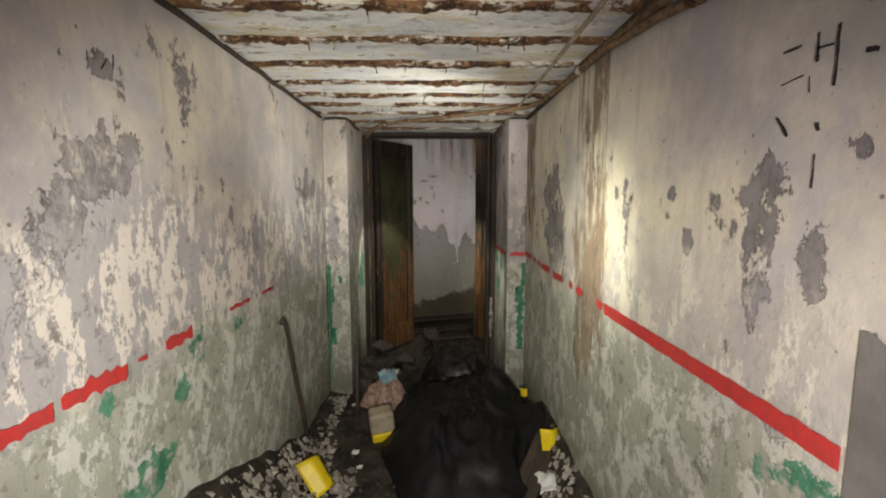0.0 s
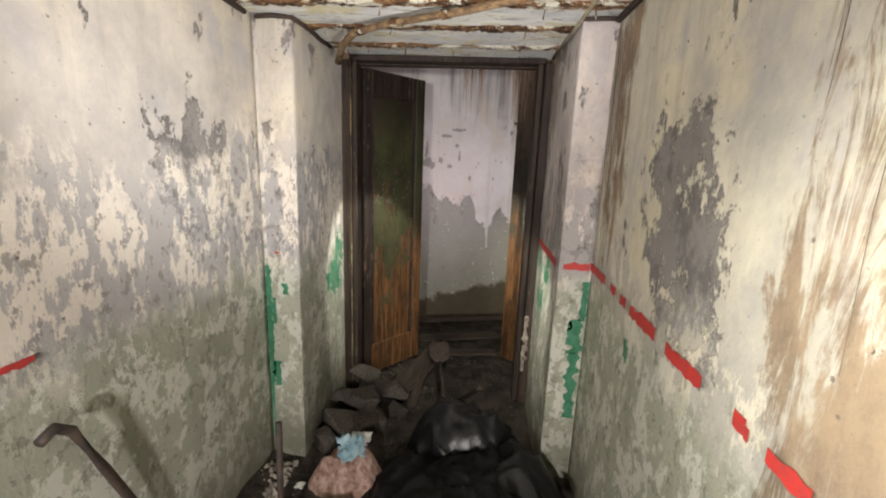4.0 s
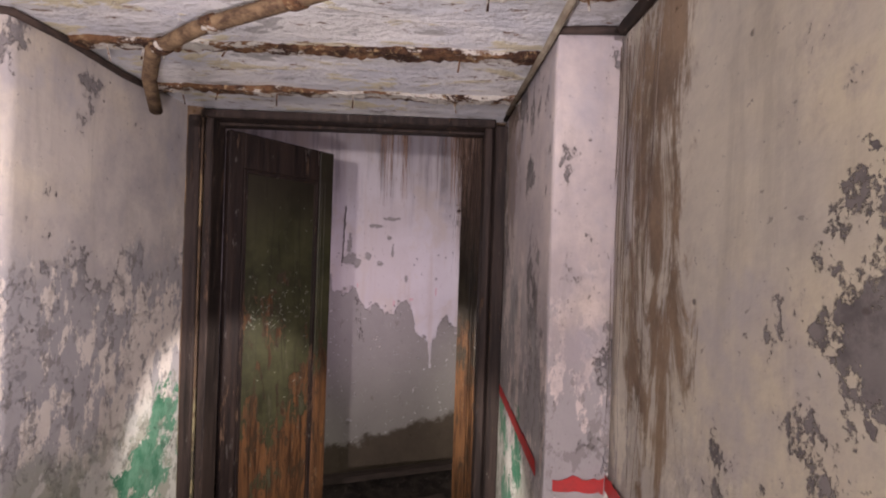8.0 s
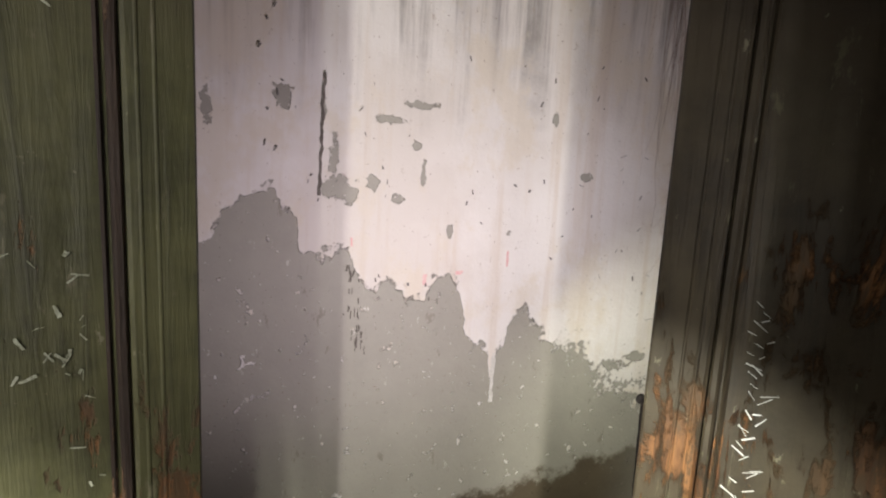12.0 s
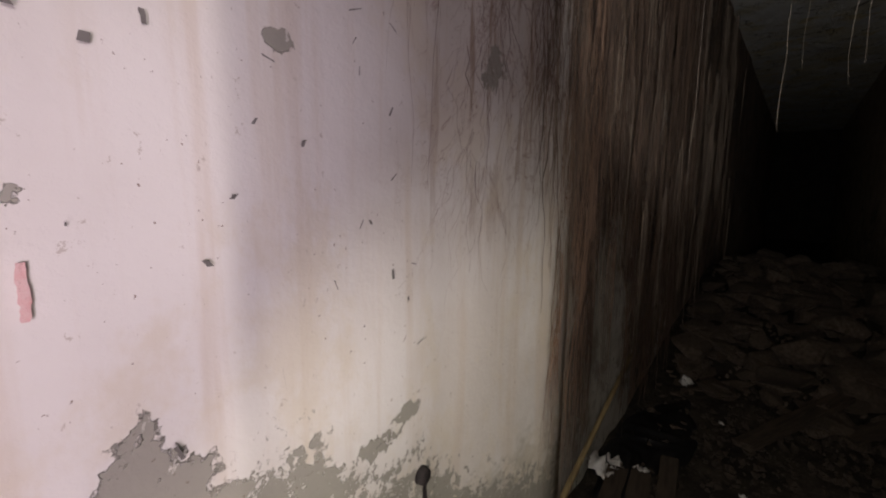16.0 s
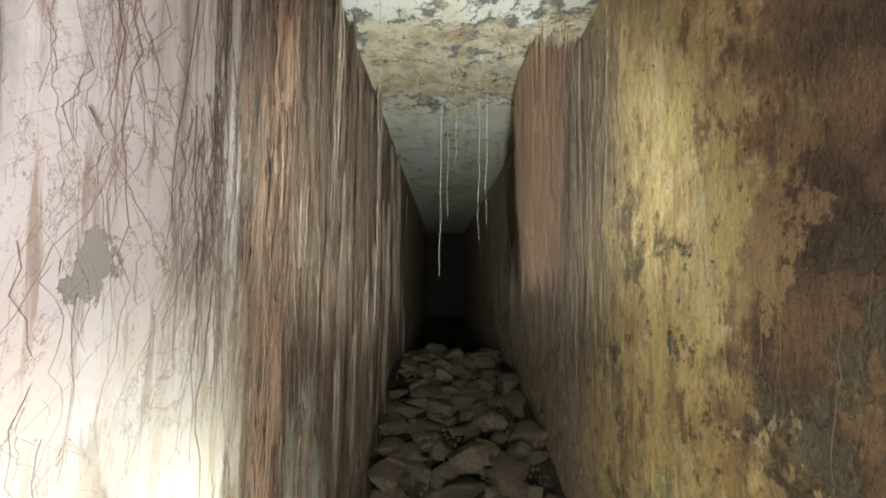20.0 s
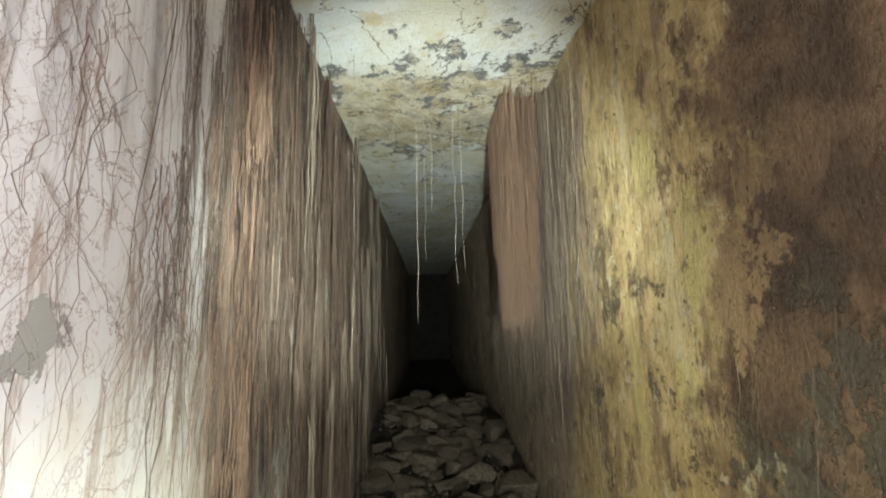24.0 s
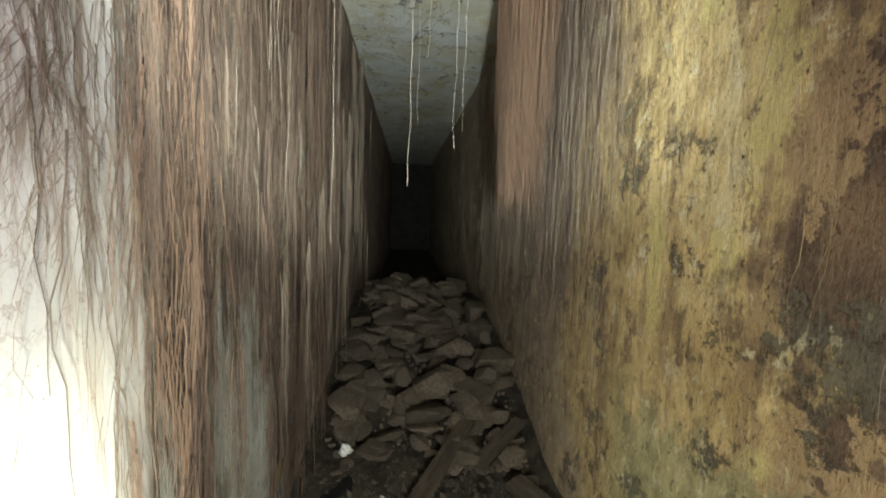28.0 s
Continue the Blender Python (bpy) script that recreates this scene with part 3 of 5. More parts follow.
CHALK = plain("white_marker", (0.50, 0.52, 0.53), (0.26, 0.26, 0.26), 40)
GREEN = plain("old_green_oil_paint", (0.028, 0.15, 0.075), (0.075, 0.25, 0.15), 22, 0.5, 0.003, spec=0.45)
CHALK_DIRT = plain("dirty_plaster", (0.34, 0.30, 0.25), (0.13, 0.105, 0.085), 24, 0.9, 0.006)
STONE = plain("rubble_stone", (0.20, 0.158, 0.12), (0.075, 0.057, 0.043), 9, 0.85, 0.012, by_piece=0.8)
CHUNK = plain("broken_concrete", (0.15, 0.132, 0.11), (0.06, 0.052, 0.043), 9, 0.9, 0.012, by_piece=0.4)
OLDWOOD = plain("weathered_plank", (0.085, 0.066, 0.050), (0.036, 0.028, 0.022), 6, 0.8, 0.006, grain=(1, 8, 8), by_piece=0.4)
PLANK = plain("dusty_plank", (0.095, 0.072, 0.052), (0.042, 0.033, 0.025), 7, 0.85, 0.006, grain=(1, 7, 7), by_piece=0.4)
CANE = plain("cane_stalk", (0.42, 0.33, 0.17), (0.28, 0.20, 0.10), 14, 0.6, 0.002)
IRON = plain("dark_iron", (0.035, 0.030, 0.027), (0.09, 0.06, 0.045), 20, 0.7, 0.003, spec=0.5)
CABLE = plain("black_cable", (0.03, 0.024, 0.02), (0.075, 0.05, 0.038), 18, 0.75, 0.003)
PIPE = plain("rust_conduit", (0.30, 0.205, 0.11), (0.085, 0.05, 0.03), 26, 0.9, 0.008, grain=(1, 1, 2.5))
TIN = plain("thin_conduit", (0.40, 0.36, 0.26), (0.24, 0.19, 0.13), 22, 0.7, 0.003)
SACK = plain("black_polythene", (0.005, 0.005, 0.006), (0.009, 0.009, 0.011), 10, 0.34, 0.004, spec=0.5)
CLOTH = plain("black_cloth", (0.004, 0.004, 0.005), (0.009, 0.009, 0.011), 14, 0.5, 0.006, spec=0.3)
PALE_CRUMB = plain("pale_render_crumb", (0.46, 0.43, 0.37), (0.24, 0.21, 0.17), 20, 0.9, 0.004, by_island=0.8)
YELLOW = plain("yellow_plastic", (0.80, 0.62, 0.01), (0.66, 0.48, 0.01), 10, 0.45, 0.002, spec=0.5)
FOAM = plain("dirty_foam", (0.42, 0.36, 0.26), (0.26, 0.21, 0.15), 14, 0.95, 0.006)
PAPER = plain("white_paper", (0.78, 0.78, 0.76), (0.60, 0.59, 0.56), 20, 0.8, 0.003)
BLUE = plain("blue_film", (0.16, 0.30, 0.38), (0.30, 0.42, 0.46), 14, 0.35, 0.003, spec=0.5)
LITTER = plain("brown_litter", (0.50, 0.36, 0.30), (0.20, 0.10, 0.07), 34, 0.6, 0.006)
ROOT = plain("brown_root", (0.36, 0.29, 0.225), (0.155, 0.118, 0.09), 5, 0.75, 0.0, grain=(4, 4, 0.6), by_island=0.8)
ROOT_HAIR = plain("root_hair", (0.34, 0.25, 0.20), (0.20, 0.14, 0.11), 5, 0.75, 0.0, grain=(4, 4, 0.6), by_island=0.5)
ROOT_RED = plain("russet_root", (0.44, 0.285, 0.195), (0.25, 0.165, 0.115), 5, 0.75, 0.0, grain=(4, 4, 0.6), by_island=0.6)
ROOT_GOLD = plain("ochre_root", (0.44, 0.34, 0.18), (0.22, 0.15, 0.08), 5, 0.7, 0.0, grain=(4, 4, 0.6), by_island=0.7)
ROOT_DARK = plain("dark_root", (0.20, 0.135, 0.095), (0.065, 0.044, 0.033), 5, 0.7, 0.0, grain=(4, 4, 0.6), by_island=0.8)
ROOT_PALE = plain("pale_root", (0.62, 0.56, 0.48), (0.42, 0.33, 0.26), 8, 0.6, 0.0)


def soil():
    k = Nodes("damp_earth")
    a, b = k.noise(7, 6, 0.65), k.noise(45, 4, 0.7)
    col = k.mix(k.step(a, 0.35, 0.65), (0.016, 0.013, 0.010), (0.060, 0.049, 0.037))
    col = k.mix(k.step(b, 0.6, 0.68), col, (0.12, 0.10, 0.082))
    return k.done(col, 0.85, k.math("ADD", a, k.math("MULTIPLY", b, 0.4)), 0.03)


SOIL = soil()


def rust():
    k = Nodes("rusted_steel")
    a, b = k.noise(9, 7, 0.74, k.stretch(1, 2, 2)), k.noise(40, 5, 0.72)
    col = k.mix(k.step(a, 0.42, 0.58), (0.045, 0.022, 0.013), (0.20, 0.105, 0.05))
    col = k.mix(k.step(b, 0.55, 0.62), col, (0.36, 0.25, 0.13))
    col = k.mix(k.step(k.noise(7, 7, 0.74, k.stretch(1, 2, 2, 5, 2, 1)), 0.53, 0.55), col, (0.58, 0.55, 0.47))
    return k.done(col, 0.9, k.math("ADD", a, b), 0.014)


RUST = rust()


def wood(name, dark, light, fleck=(0.17, 0.105, 0.065)):
    """Old dark-stained joinery: open upright grain, chipped to raw wood in thin upright flecks, greyed with dust."""
    k = Nodes(name)
    g = k.noise(3, 7, 0.72, k.stretch(12, 12, 0.7))
    wear = k.noise(4, 7, 0.72, k.stretch(1, 1, 0.5, 3, 3, 3))
    col = k.mix(k.step(g, 0.34, 0.66), dark, light)
    chips = k.math("MULTIPLY", k.step(k.noise(9, 8, 0.76, k.stretch(3, 3, 0.45, 1, 6, 2)), 0.57, 0.61), k.step(wear, 0.44, 0.56))
    col = k.mix(chips, col, k.mix(g, tuple(c * 0.6 for c in fleck), fleck))
    col = k.mix(k.math("MULTIPLY", k.step(k.noise(16, 7, 0.75, k.stretch(2, 2, 0.6, 7, 1, 2)), 0.62, 0.66), 0.5), col, (0.20, 0.18, 0.16))
    h = k.math("ADD", g, k.math("ADD", k.math("MULTIPLY", chips, -0.6), k.math("MULTIPLY", wear, 0.6)))
    return k.done(col, k.math("ADD", 0.5, k.math("MULTIPLY", g, 0.35)), h, 0.006)


def worn_leaf(name="door_leaf_paint", under=((0.030, 0.014, 0.006), (0.165, 0.075, 0.027)), coat=((0.020, 0.021, 0.008), (0.062, 0.062, 0.026)), level=1.02, gloss=0.4):
    """Olive paint on orange-brown wood, rubbed through in upright tatters towards the foot and along the edges."""
    k = Nodes(name)
    g = k.noise(3, 7, 0.7, k.stretch(14, 14, 0.9), 0.6)
    a, b = k.noise(5, 6, 0.72), k.noise(16, 7, 0.74, k.stretch(1.6, 1.6, 0.4), 0.4)
    wide = k.noise(2.6, 4, 0.6, k.stretch(1.4, 1.4, 0.7, 3, 8, 1))
    z = k.axes()[2]
    timber = k.mix(k.step(g, 0.34, 0.66), *under)
    timber = k.mix(k.math("MULTIPLY", k.step(b, 0.47, 0.40), 0.75), timber, (0.030, 0.021, 0.011))
    timber = k.mix(k.math("MULTIPLY", k.step(b, 0.60, 0.66), 0.6), timber, (0.25, 0.13, 0.055))
    olive = k.mix(k.step(a, 0.3, 0.7), *coat)
    olive = k.mix(k.math("MULTIPLY", k.step(g, 0.52, 0.72), 0.7), olive, tuple(c * 0.4 for c in coat[0]))
    olive = k.mix(k.math("MULTIPLY", k.step(b, 0.60, 0.66), 0.7), olive, (0.085, 0.078, 0.05))
    lift = k.math("ADD", k.math("MULTIPLY", k.math("SUBTRACT", a, 0.5), 1.5), k.math("ADD", k.math("MULTIPLY", k.math("SUBTRACT", b, 0.5), 2.2), k.math("MULTIPLY", k.math("SUBTRACT", wide, 0.5), 1.6)))
    keep = k.step(k.math("ADD", z, lift), level - 0.10, level + 0.10)
    col = k.mix(keep, timber, olive)
    # blackened top: painted shade where the beam's edge stops
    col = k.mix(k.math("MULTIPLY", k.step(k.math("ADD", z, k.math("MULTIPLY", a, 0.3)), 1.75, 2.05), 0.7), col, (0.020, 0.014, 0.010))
    col = k.mix(k.math("MULTIPLY", k.step(k.noise(40, 5, 0.7, k.stretch(1, 1, 0.5, 3, 1, 1)), 0.66, 0.70), 0.6), col, (0.16, 0.15, 0.11))
    return k.done(col, k.math("ADD", 0.40, k.math("MULTIPLY", a, 0.35)), k.math("ADD", k.math("MULTIPLY", g, 0.6), k.math("MULTIPLY", keep, 0.5)), 0.004, spec=gloss)


JAMB = wood("door_frame_wood", (0.014, 0.010, 0.008), (0.058, 0.040, 0.031))
JAMB_LEAF = wood("door_stile_wood", (0.010, 0.006, 0.005), (0.034, 0.021, 0.015))
LEAF = worn_leaf()
# leaf paint copied darker, so the right leaf's shade sits in its colour
LEAF_SHADED = worn_leaf("shaded_leaf_paint", ((0.035, 0.016, 0.007), (0.15, 0.072, 0.028)), ((0.013, 0.0095, 0.006), (0.042, 0.034, 0.021)), 1.05, 0.25)
SCRATCH = plain("pale_scratch", (0.34, 0.36, 0.30), (0.14, 0.15, 0.11), 50)

# ---- helpers for meshes ----
def part(name, bm, material, parent=None, label="", smooth=False):
    me = bpy.data.meshes.new(name)
    bm.to_mesh(me)
    bm.free()
    if smooth:
        me.polygons.foreach_set("use_smooth", [True] * len(me.polygons))
    if material:
        me.materials.append(material)
    ob = new(name, me)
    if parent:
        ob.parent = parent
    return tagged(ob, label=label)


def box(x0, y0, z0, x1, y1, z1, bevel=0.0, bm=None):
    bm = bm or bmesh.new()
    r = bmesh.ops.create_cube(bm, size=1, matrix=Matrix.Translation(((x0 + x1) / 2, (y0 + y1) / 2, (z0 + z1) / 2)) @ Matrix.Diagonal((x1 - x0, y1 - y0, z1 - z0, 1)))
    if bevel:
        bmesh.ops.bevel(bm, geom=list({e for v in r["verts"] for e in v.link_edges}), offset=bevel, segments=1, affect="EDGES")
    return bm


def slab(name, origin, u, v, n, lu, lv, thick, material, cell=0.035, amp=0.006, freq=2.2, smooth=True, kind="structure", label="", category="wall", free=False, bend=None):
    """A wall or slab: an uneven front face of lu by lv, facing n, and thickness behind it."""
    o, u, v, n = (Vector(a) for a in (origin, u, v, n))
    u.normalize(), v.normalize(), n.normalize()
    nu, nv = max(2, round(lu / cell)), max(2, round(lv / cell))
    verts, faces = [], []
    for j in range(nv + 1):
        for i in range(nu + 1):
            run = lu * i / nu
            p = o + u * run + v * (lv * j / nv)
            if bend and run > bend[0]:
                p += (bend[1] - u) * (run - bend[0])
            d = noise.noise(p * freq) * amp + noise.noise(p * freq * 5) * amp * 0.35
            if not free and (i in (0, nu) or j in (0, nv)):
                d *= 0.0
            verts.append(p + n * d)
    w = nu + 1
    flip = u.cross(v).dot(n) < 0
    for j in range(nv):
        for i in range(nu):
            f = (j * w + i, j * w + i + 1, (j + 1) * w + i + 1, (j + 1) * w + i)
            faces.append(f[::-1] if flip else f)
    ring = [i for i in range(w)] + [j * w + nu for j in range(1, nv + 1)] + [nv * w + i for i in range(nu - 1, -1, -1)] + [j * w for j in range(nv - 1, 0, -1)]
    base = len(verts)
    verts += [verts[i] - n * thick for i in ring]
    m = len(ring)
    for a in range(m):
        f = (ring[a], base + a, base + (a + 1) % m, ring[(a + 1) % m])
        faces.append(f[::-1] if flip else f)
    back = tuple(range(base, base + m))
    faces.append(back if flip else back[::-1])
    me = bpy.data.meshes.new(name)
    me.from_pydata([tuple(p) for p in verts], [], faces)
    me.materials.append(material)
    me.polygons.foreach_set("use_smooth", [smooth] * (len(faces) - m - 1) + [False] * (m + 1))
    return tagged(new(name, me), label, category, kind=kind)


# ---- plan, in metres ----
XL, XR = -0.857, 0.67           # the wide entry corridor
NL, NR = -0.69, 0.53            # the narrow length before the door
Y0, YP, YD = -1.6, 3.17, 3.82   # closed end behind the walker, piers, door frame
HC, HP = 2.135, 3.03            # ceilings of the corridor and of the passage
A1, A2 = 14.0, 8.5              # the passage runs askew, and bends a little at a joint


def along(deg):
    return Vector((math.cos(radians(deg)), math.sin(radians(deg)), 0))


U1, U2 = along(A1), along(A2)
N1, N2 = Vector((-U1.y, U1.x, 0)), Vector((-U2.y, U2.x, 0))
FAR1, FAR2 = Vector((0.042, 5.30, 0)), Vector((1.64, 5.588, 0))
NEAR1, NEAR2 = Vector((1.66, 4.245, 0)), Vector((2.3, 4.404, 0))


def on(line, u, x):
    return line + u * ((x - line.x) / u.x)


def ground(x, y):
    """Height of the earth: level in the corridor, rising along the passage."""
    if y < 3.95:
        if y > 2.9:
            return 0.0
        left = min(0.5, max(0.0, 0.40 * (2.58 - y)))
        right = min(0.22, max(0.0, 0.8 * (2.85 - y)))
        return max(0.0, left - 1.25 * max(0.0, x - XL), right - 1.25 * max(0.0, XR - x))
    prof = ((-9, 0), (0.5, 0.0), (1.5, 0.13), (2.2, 0.22), (3.0, 0.30), (3.5, 0.45), (4.2, 0.60), (4.9, 0.70), (5.5, 0.66), (7, 0.25), (20, 0.2))
    for (a, za), (b, zb) in zip(prof, prof[1:]):
        if x <= b:
            return za + (zb - za) * (x - a) / (b - a)
    return 0.2


Z, XX, YY, DOWN = (0, 0, 1), (1, 0, 0), (0, 1, 0), (0, 0, -1)
LOW = Vector((0, 0, -0.1))
wall_left = slab("wall_left", (XL, Y0, -0.1), YY, Z, XX, YP - Y0, HC + 0.2, 0.3, WALL_L, label="flaking limewashed corridor wall with a broken red line")
wall_right = slab("wall_right", (XR, Y0, -0.1), YY, Z, (-1, 0, 0), YP - Y0, HC + 0.2, 0.3, WALL_R, label="stained cream corridor wall with a red line")
slab("wall_back", (XL - 0.3, Y0, -0.1), XX, Z, YY, XR - XL + 0.6, HC + 0.2, 0.3, WALL_L, label="plain limewashed wall that closes the corridor")
pier_left = slab("pier_left", (XL - 0.3, YP, -0.1), XX, Z, (0, -1, 0), NL - XL + 0.3, HC + 0.2, 0.06, PIER_L, amp=0.004, cell=0.025, label="projecting pier with flaked white and green paint")
pier_right = slab("pier_right", (NR, YP, -0.1), XX, Z, (0, -1, 0), XR - NR + 0.3, HC + 0.2, 0.06, PIER_R, amp=0.004, cell=0.025, label="projecting pier with cream paint and a brown stain")
slab("wall_narrow_left", (NL + 0.003, YP - 0.004, -0.1), YY, Z, XX, 0.824, HC + 0.2, 0.15, WALL_L, amp=0.005, cell=0.025, label="flaking limewashed wall beside the door")
wall_narrow_right = slab("wall_narrow_right", (NR - 0.003, YP - 0.004, -0.1), YY, Z, (-1, 0, 0), 0.784, HC + 0.2, 0.15, NARROW_R, amp=0.005, cell=0.025, label="limewashed wall beside the door with a red line")

p = Vector((NL + 0.02, 3.98, 0))
slab("wall_near_1", p - U1 * 2.6 + LOW, U1, Z, N1, 2.6, HP + 0.2, 0.15, WALL_P, label="dark damp plaster wall of the passage")
p, q = on(NEAR1, U1, NR - 0.01), NEAR2
slab("wall_near_2", p + LOW, U1, Z, N1, (q - p).length + 12.4, HP + 0.2, 0.2, WALL_P, cell=0.035, amp=0.018, free=True, bend=((q - p).length, U2), label="ochre damp plaster wall felted with fine roots")
p, q = Vector((NL, 3.98, 0)), on(NEAR1, U1, NR)
slab("wall_near_3", p + Vector((0, 0, HC - 0.01)), q - p, Z, Vector((-(q - p).y, (q - p).x, 0)), (q - p).length, HP + 0.1 - HC, 0.1, WALL_P, label="dark plaster over the doorway")
p, q = on(FAR1, U1, -3.0), on(FAR1, U1, 1.0)
UB = (FAR2 - q).normalized()
wall_far = slab("wall_far_1", p + LOW, U1, Z, -N1, (q - p).length + (FAR2 - q).length, HP + 0.2, 0.2, WALL_F, cell=0.04, amp=0.007, bend=((q - p).length, UB), label="white limewashed wall flaked to smooth grey render")
slab("wall_far_2", FAR2 + LOW, U2, Z, -N2, 13.1, HP + 0.2, 0.2, WALL_Q, cell=0.04, amp=0.02, label="damp wall covered by a brown felt of roots")
e = on(NEAR2, U2, 14.5)
# closing wall added; its black colour stands in for unlit depth
slab("wall_end_1", e - N2 * 0.3 + LOW, N2, Z, -U2, 2.4, HP + 0.2, 0.2, UNLIT_END, label="dark end of the passage")
slab("wall_end_2", Vector((-2.6, 3.2, -0.1)), N1, Z, U1, 2.2, HP + 0.2, 0.2, WALL_P, label="dark end of the passage")
slab("ceiling_1", (XL - 0.1, Y0 - 0.1, HC), XX, YY, DOWN, XR - XL + 0.2, 3.93 - Y0 + 0.1, 0.2, CEIL, amp=0.008, cell=0.03, label="whitewashed board-marked concrete ceiling between rusted joists", category="ceiling")
p = Vector((-3.2, 3.0, HP))
slab("ceiling_2", p, U1, N1, DOWN, 18.2, 2.4, 0.25, CEIL_P, cell=0.05, amp=0.014, bend=((2.3 - p.x) / U1.x, U2), label="pale passage ceiling with broken ochre render", category="ceiling")


def earth():
    nx, ny = 480, 240
    verts, faces = [], []
    for j in range(ny + 1):
        for i in range(nx + 1):
            x, y = -3.4 + 19.0 * i / nx, -1.9 + 9.4 * j / ny
            g = ground(x, y)
            v = Vector((x, y, 0))
            g += noise.noise(v * 2.3) * 0.018 + noise.noise(v * 9) * 0.008
            edge = min(abs(x - XL), abs(x - XR)) if y < YP else 1
            g += max(0, 0.035 - edge * 0.2) * (1 + noise.noise(v * 6))
            verts.append((x, y, g))
    w = nx + 1
    for j in range(ny):
        for i in range(nx):
            faces.append((j * w + i, j * w + i + 1, (j + 1) * w + i + 1, (j + 1) * w + i))
    me = bpy.data.meshes.new("floor")
    me.from_pydata(verts, [], faces)
    me.materials.append(SOIL)
    me.polygons.foreach_set("use_smooth", [True] * len(faces))
    return tagged(new("floor", me), "damp earth floor strewn with crumbs and dust", "floor", kind="structure")


earth()


def bar(pts, r, sides=6, bm=None, taper=1.0, flat=1.0):
    """A tube through points; taper: the last radius as a share of the first; flat: squeezes it in height."""
    bm = bm or bmesh.new()
    pts = [Vector(p) for p in pts]
    rings = []
    for i, p in enumerate(pts):
        d = (pts[min(i + 1, len(pts) - 1)] - pts[max(i - 1, 0)]).normalized()
        a = d.cross(Vector((0, 0, 1)) if abs(d.z) < 0.9 else Vector((1, 0, 0))).normalized()
        b = a.cross(d)
        rr = r * (1 + (taper - 1) * i / (len(pts) - 1))
        rings.append([bm.verts.new(p + a * math.cos(t) * rr + b * math.sin(t) * rr * flat) for t in (2 * math.pi * s / sides for s in range(sides))])
    for ra, rb in zip(rings, rings[1:]):
        for s in range(sides):
            bm.faces.new((ra[s], ra[(s + 1) % sides], rb[(s + 1) % sides], rb[s]))
    if sides > 2:
        bm.faces.new(rings[0][::-1]), bm.faces.new(rings[-1])
    return bm


def ribbon(p, u, v, n, length, width, ragged=0.3, step=0.012, tilt=0.0, thin=0.0015, gaps=0.0, seed=0):
    """A ragged stroke of paint on a wall: it starts at p, runs along u, is as wide as v tells, and stands thin proud along n."""
    rnd = random.Random(seed)
    bm = bmesh.new()
    p, u, v, n = Vector(p), Vector(u).normalized(), Vector(v).normalized(), Vector(n).normalized()
    k, prev = max(2, round(length / step)), None
    for i in range(k + 1):
        s = length * i / k
        q = Vector((s * 14 + seed * 3.1, seed, 0))
        lo = -width / 2 * (1 + ragged * (noise.noise(q * 2) * 1.6 + rnd.uniform(-0.4, 0.4)))
        hi = width / 2 * (1 + ragged * (noise.noise(q * 2 + Vector((9, 4, 1))) * 1.6 + rnd.uniform(-0.4, 0.4)))
        c = p + u * s + v * (tilt * s) + n * thin
        if gaps and noise.noise(q * 0.55 + Vector((2, 8, 3))) < gaps - 0.5 or hi <= lo:
            prev = None
            continue
        row = (bm.verts.new(c + v * lo), bm.verts.new(c + v * hi))
        if prev:
            f = bm.faces.new((prev[0], row[0], row[1], prev[1]))
        prev = row
    bmesh.ops.recalc_face_normals(bm, faces=bm.faces)
    return bm


# the red line and other paint on the corridor walls
RW = (-1, 0, 0)
off_r, off_l = XR - 0.006, XL + 0.006
part("paint_line", ribbon((off_r, 0.66, 1.082), YY, Z, RW, 0.98, 0.044, 0.10, seed=1), RED, wall_right, "bright red painted line")
for i, (a, b, w, g) in enumerate(((1.66, 2.05, 0.03, 0.52), (2.05, 2.46, 0.035, 0.42), (2.46, 2.66, 0.04, 0.0), (2.70, 2.76, 0.035, 0.0), (2.81, 2.87, 0.03, 0.0), (2.94, 3.165, 0.035, 0.1))):
    part("paint_line", ribbon((off_r, a, 1.088 + 0.012 * i / 2), YY, Z, RW, b - a, w, 0.4, gaps=g, seed=10 + i), RED, wall_right, "flaked red painted line")
for i, (a, b, w, g) in enumerate(((0.62, 0.90, 0.035, 0.40), (0.92, 1.12, 0.042, 0.1), (1.16, 1.2, 0.014, 0.0), (1.28, 1.42, 0.036, 0.1), (1.46, 1.66, 0.010, 0.5), (1.68, 2.12, 0.016, 0.3))):
    part("paint_line", ribbon((off_l, a, 1.046 + 0.026 * (a - 0.6)), YY, Z, XX, b - a, w, 0.6, gaps=g, seed=30 + i), RED, wall_left, "flaked red painted line")
part("paint_line", ribbon((NR - 0.005, 3.235, 1.108), YY, Z, RW, 0.57, 0.036, 0.15, seed=50), RED, wall_narrow_right, "bright red painted line")
part("paint_line", ribbon((0.545, YP - 0.005, 1.112), XX, Z, (0, -1, 0), 0.115, 0.03, 0.5, seed=51), RED, pier_right, "flaked red painted line")
part("paint_line", ribbon((-0.80, YP - 0.005, 1.095), XX, Z, (0, -1, 0), 0.022, 0.010, 0.3, step=0.004, seed=52), RED, pier_left, "fleck of red paint")
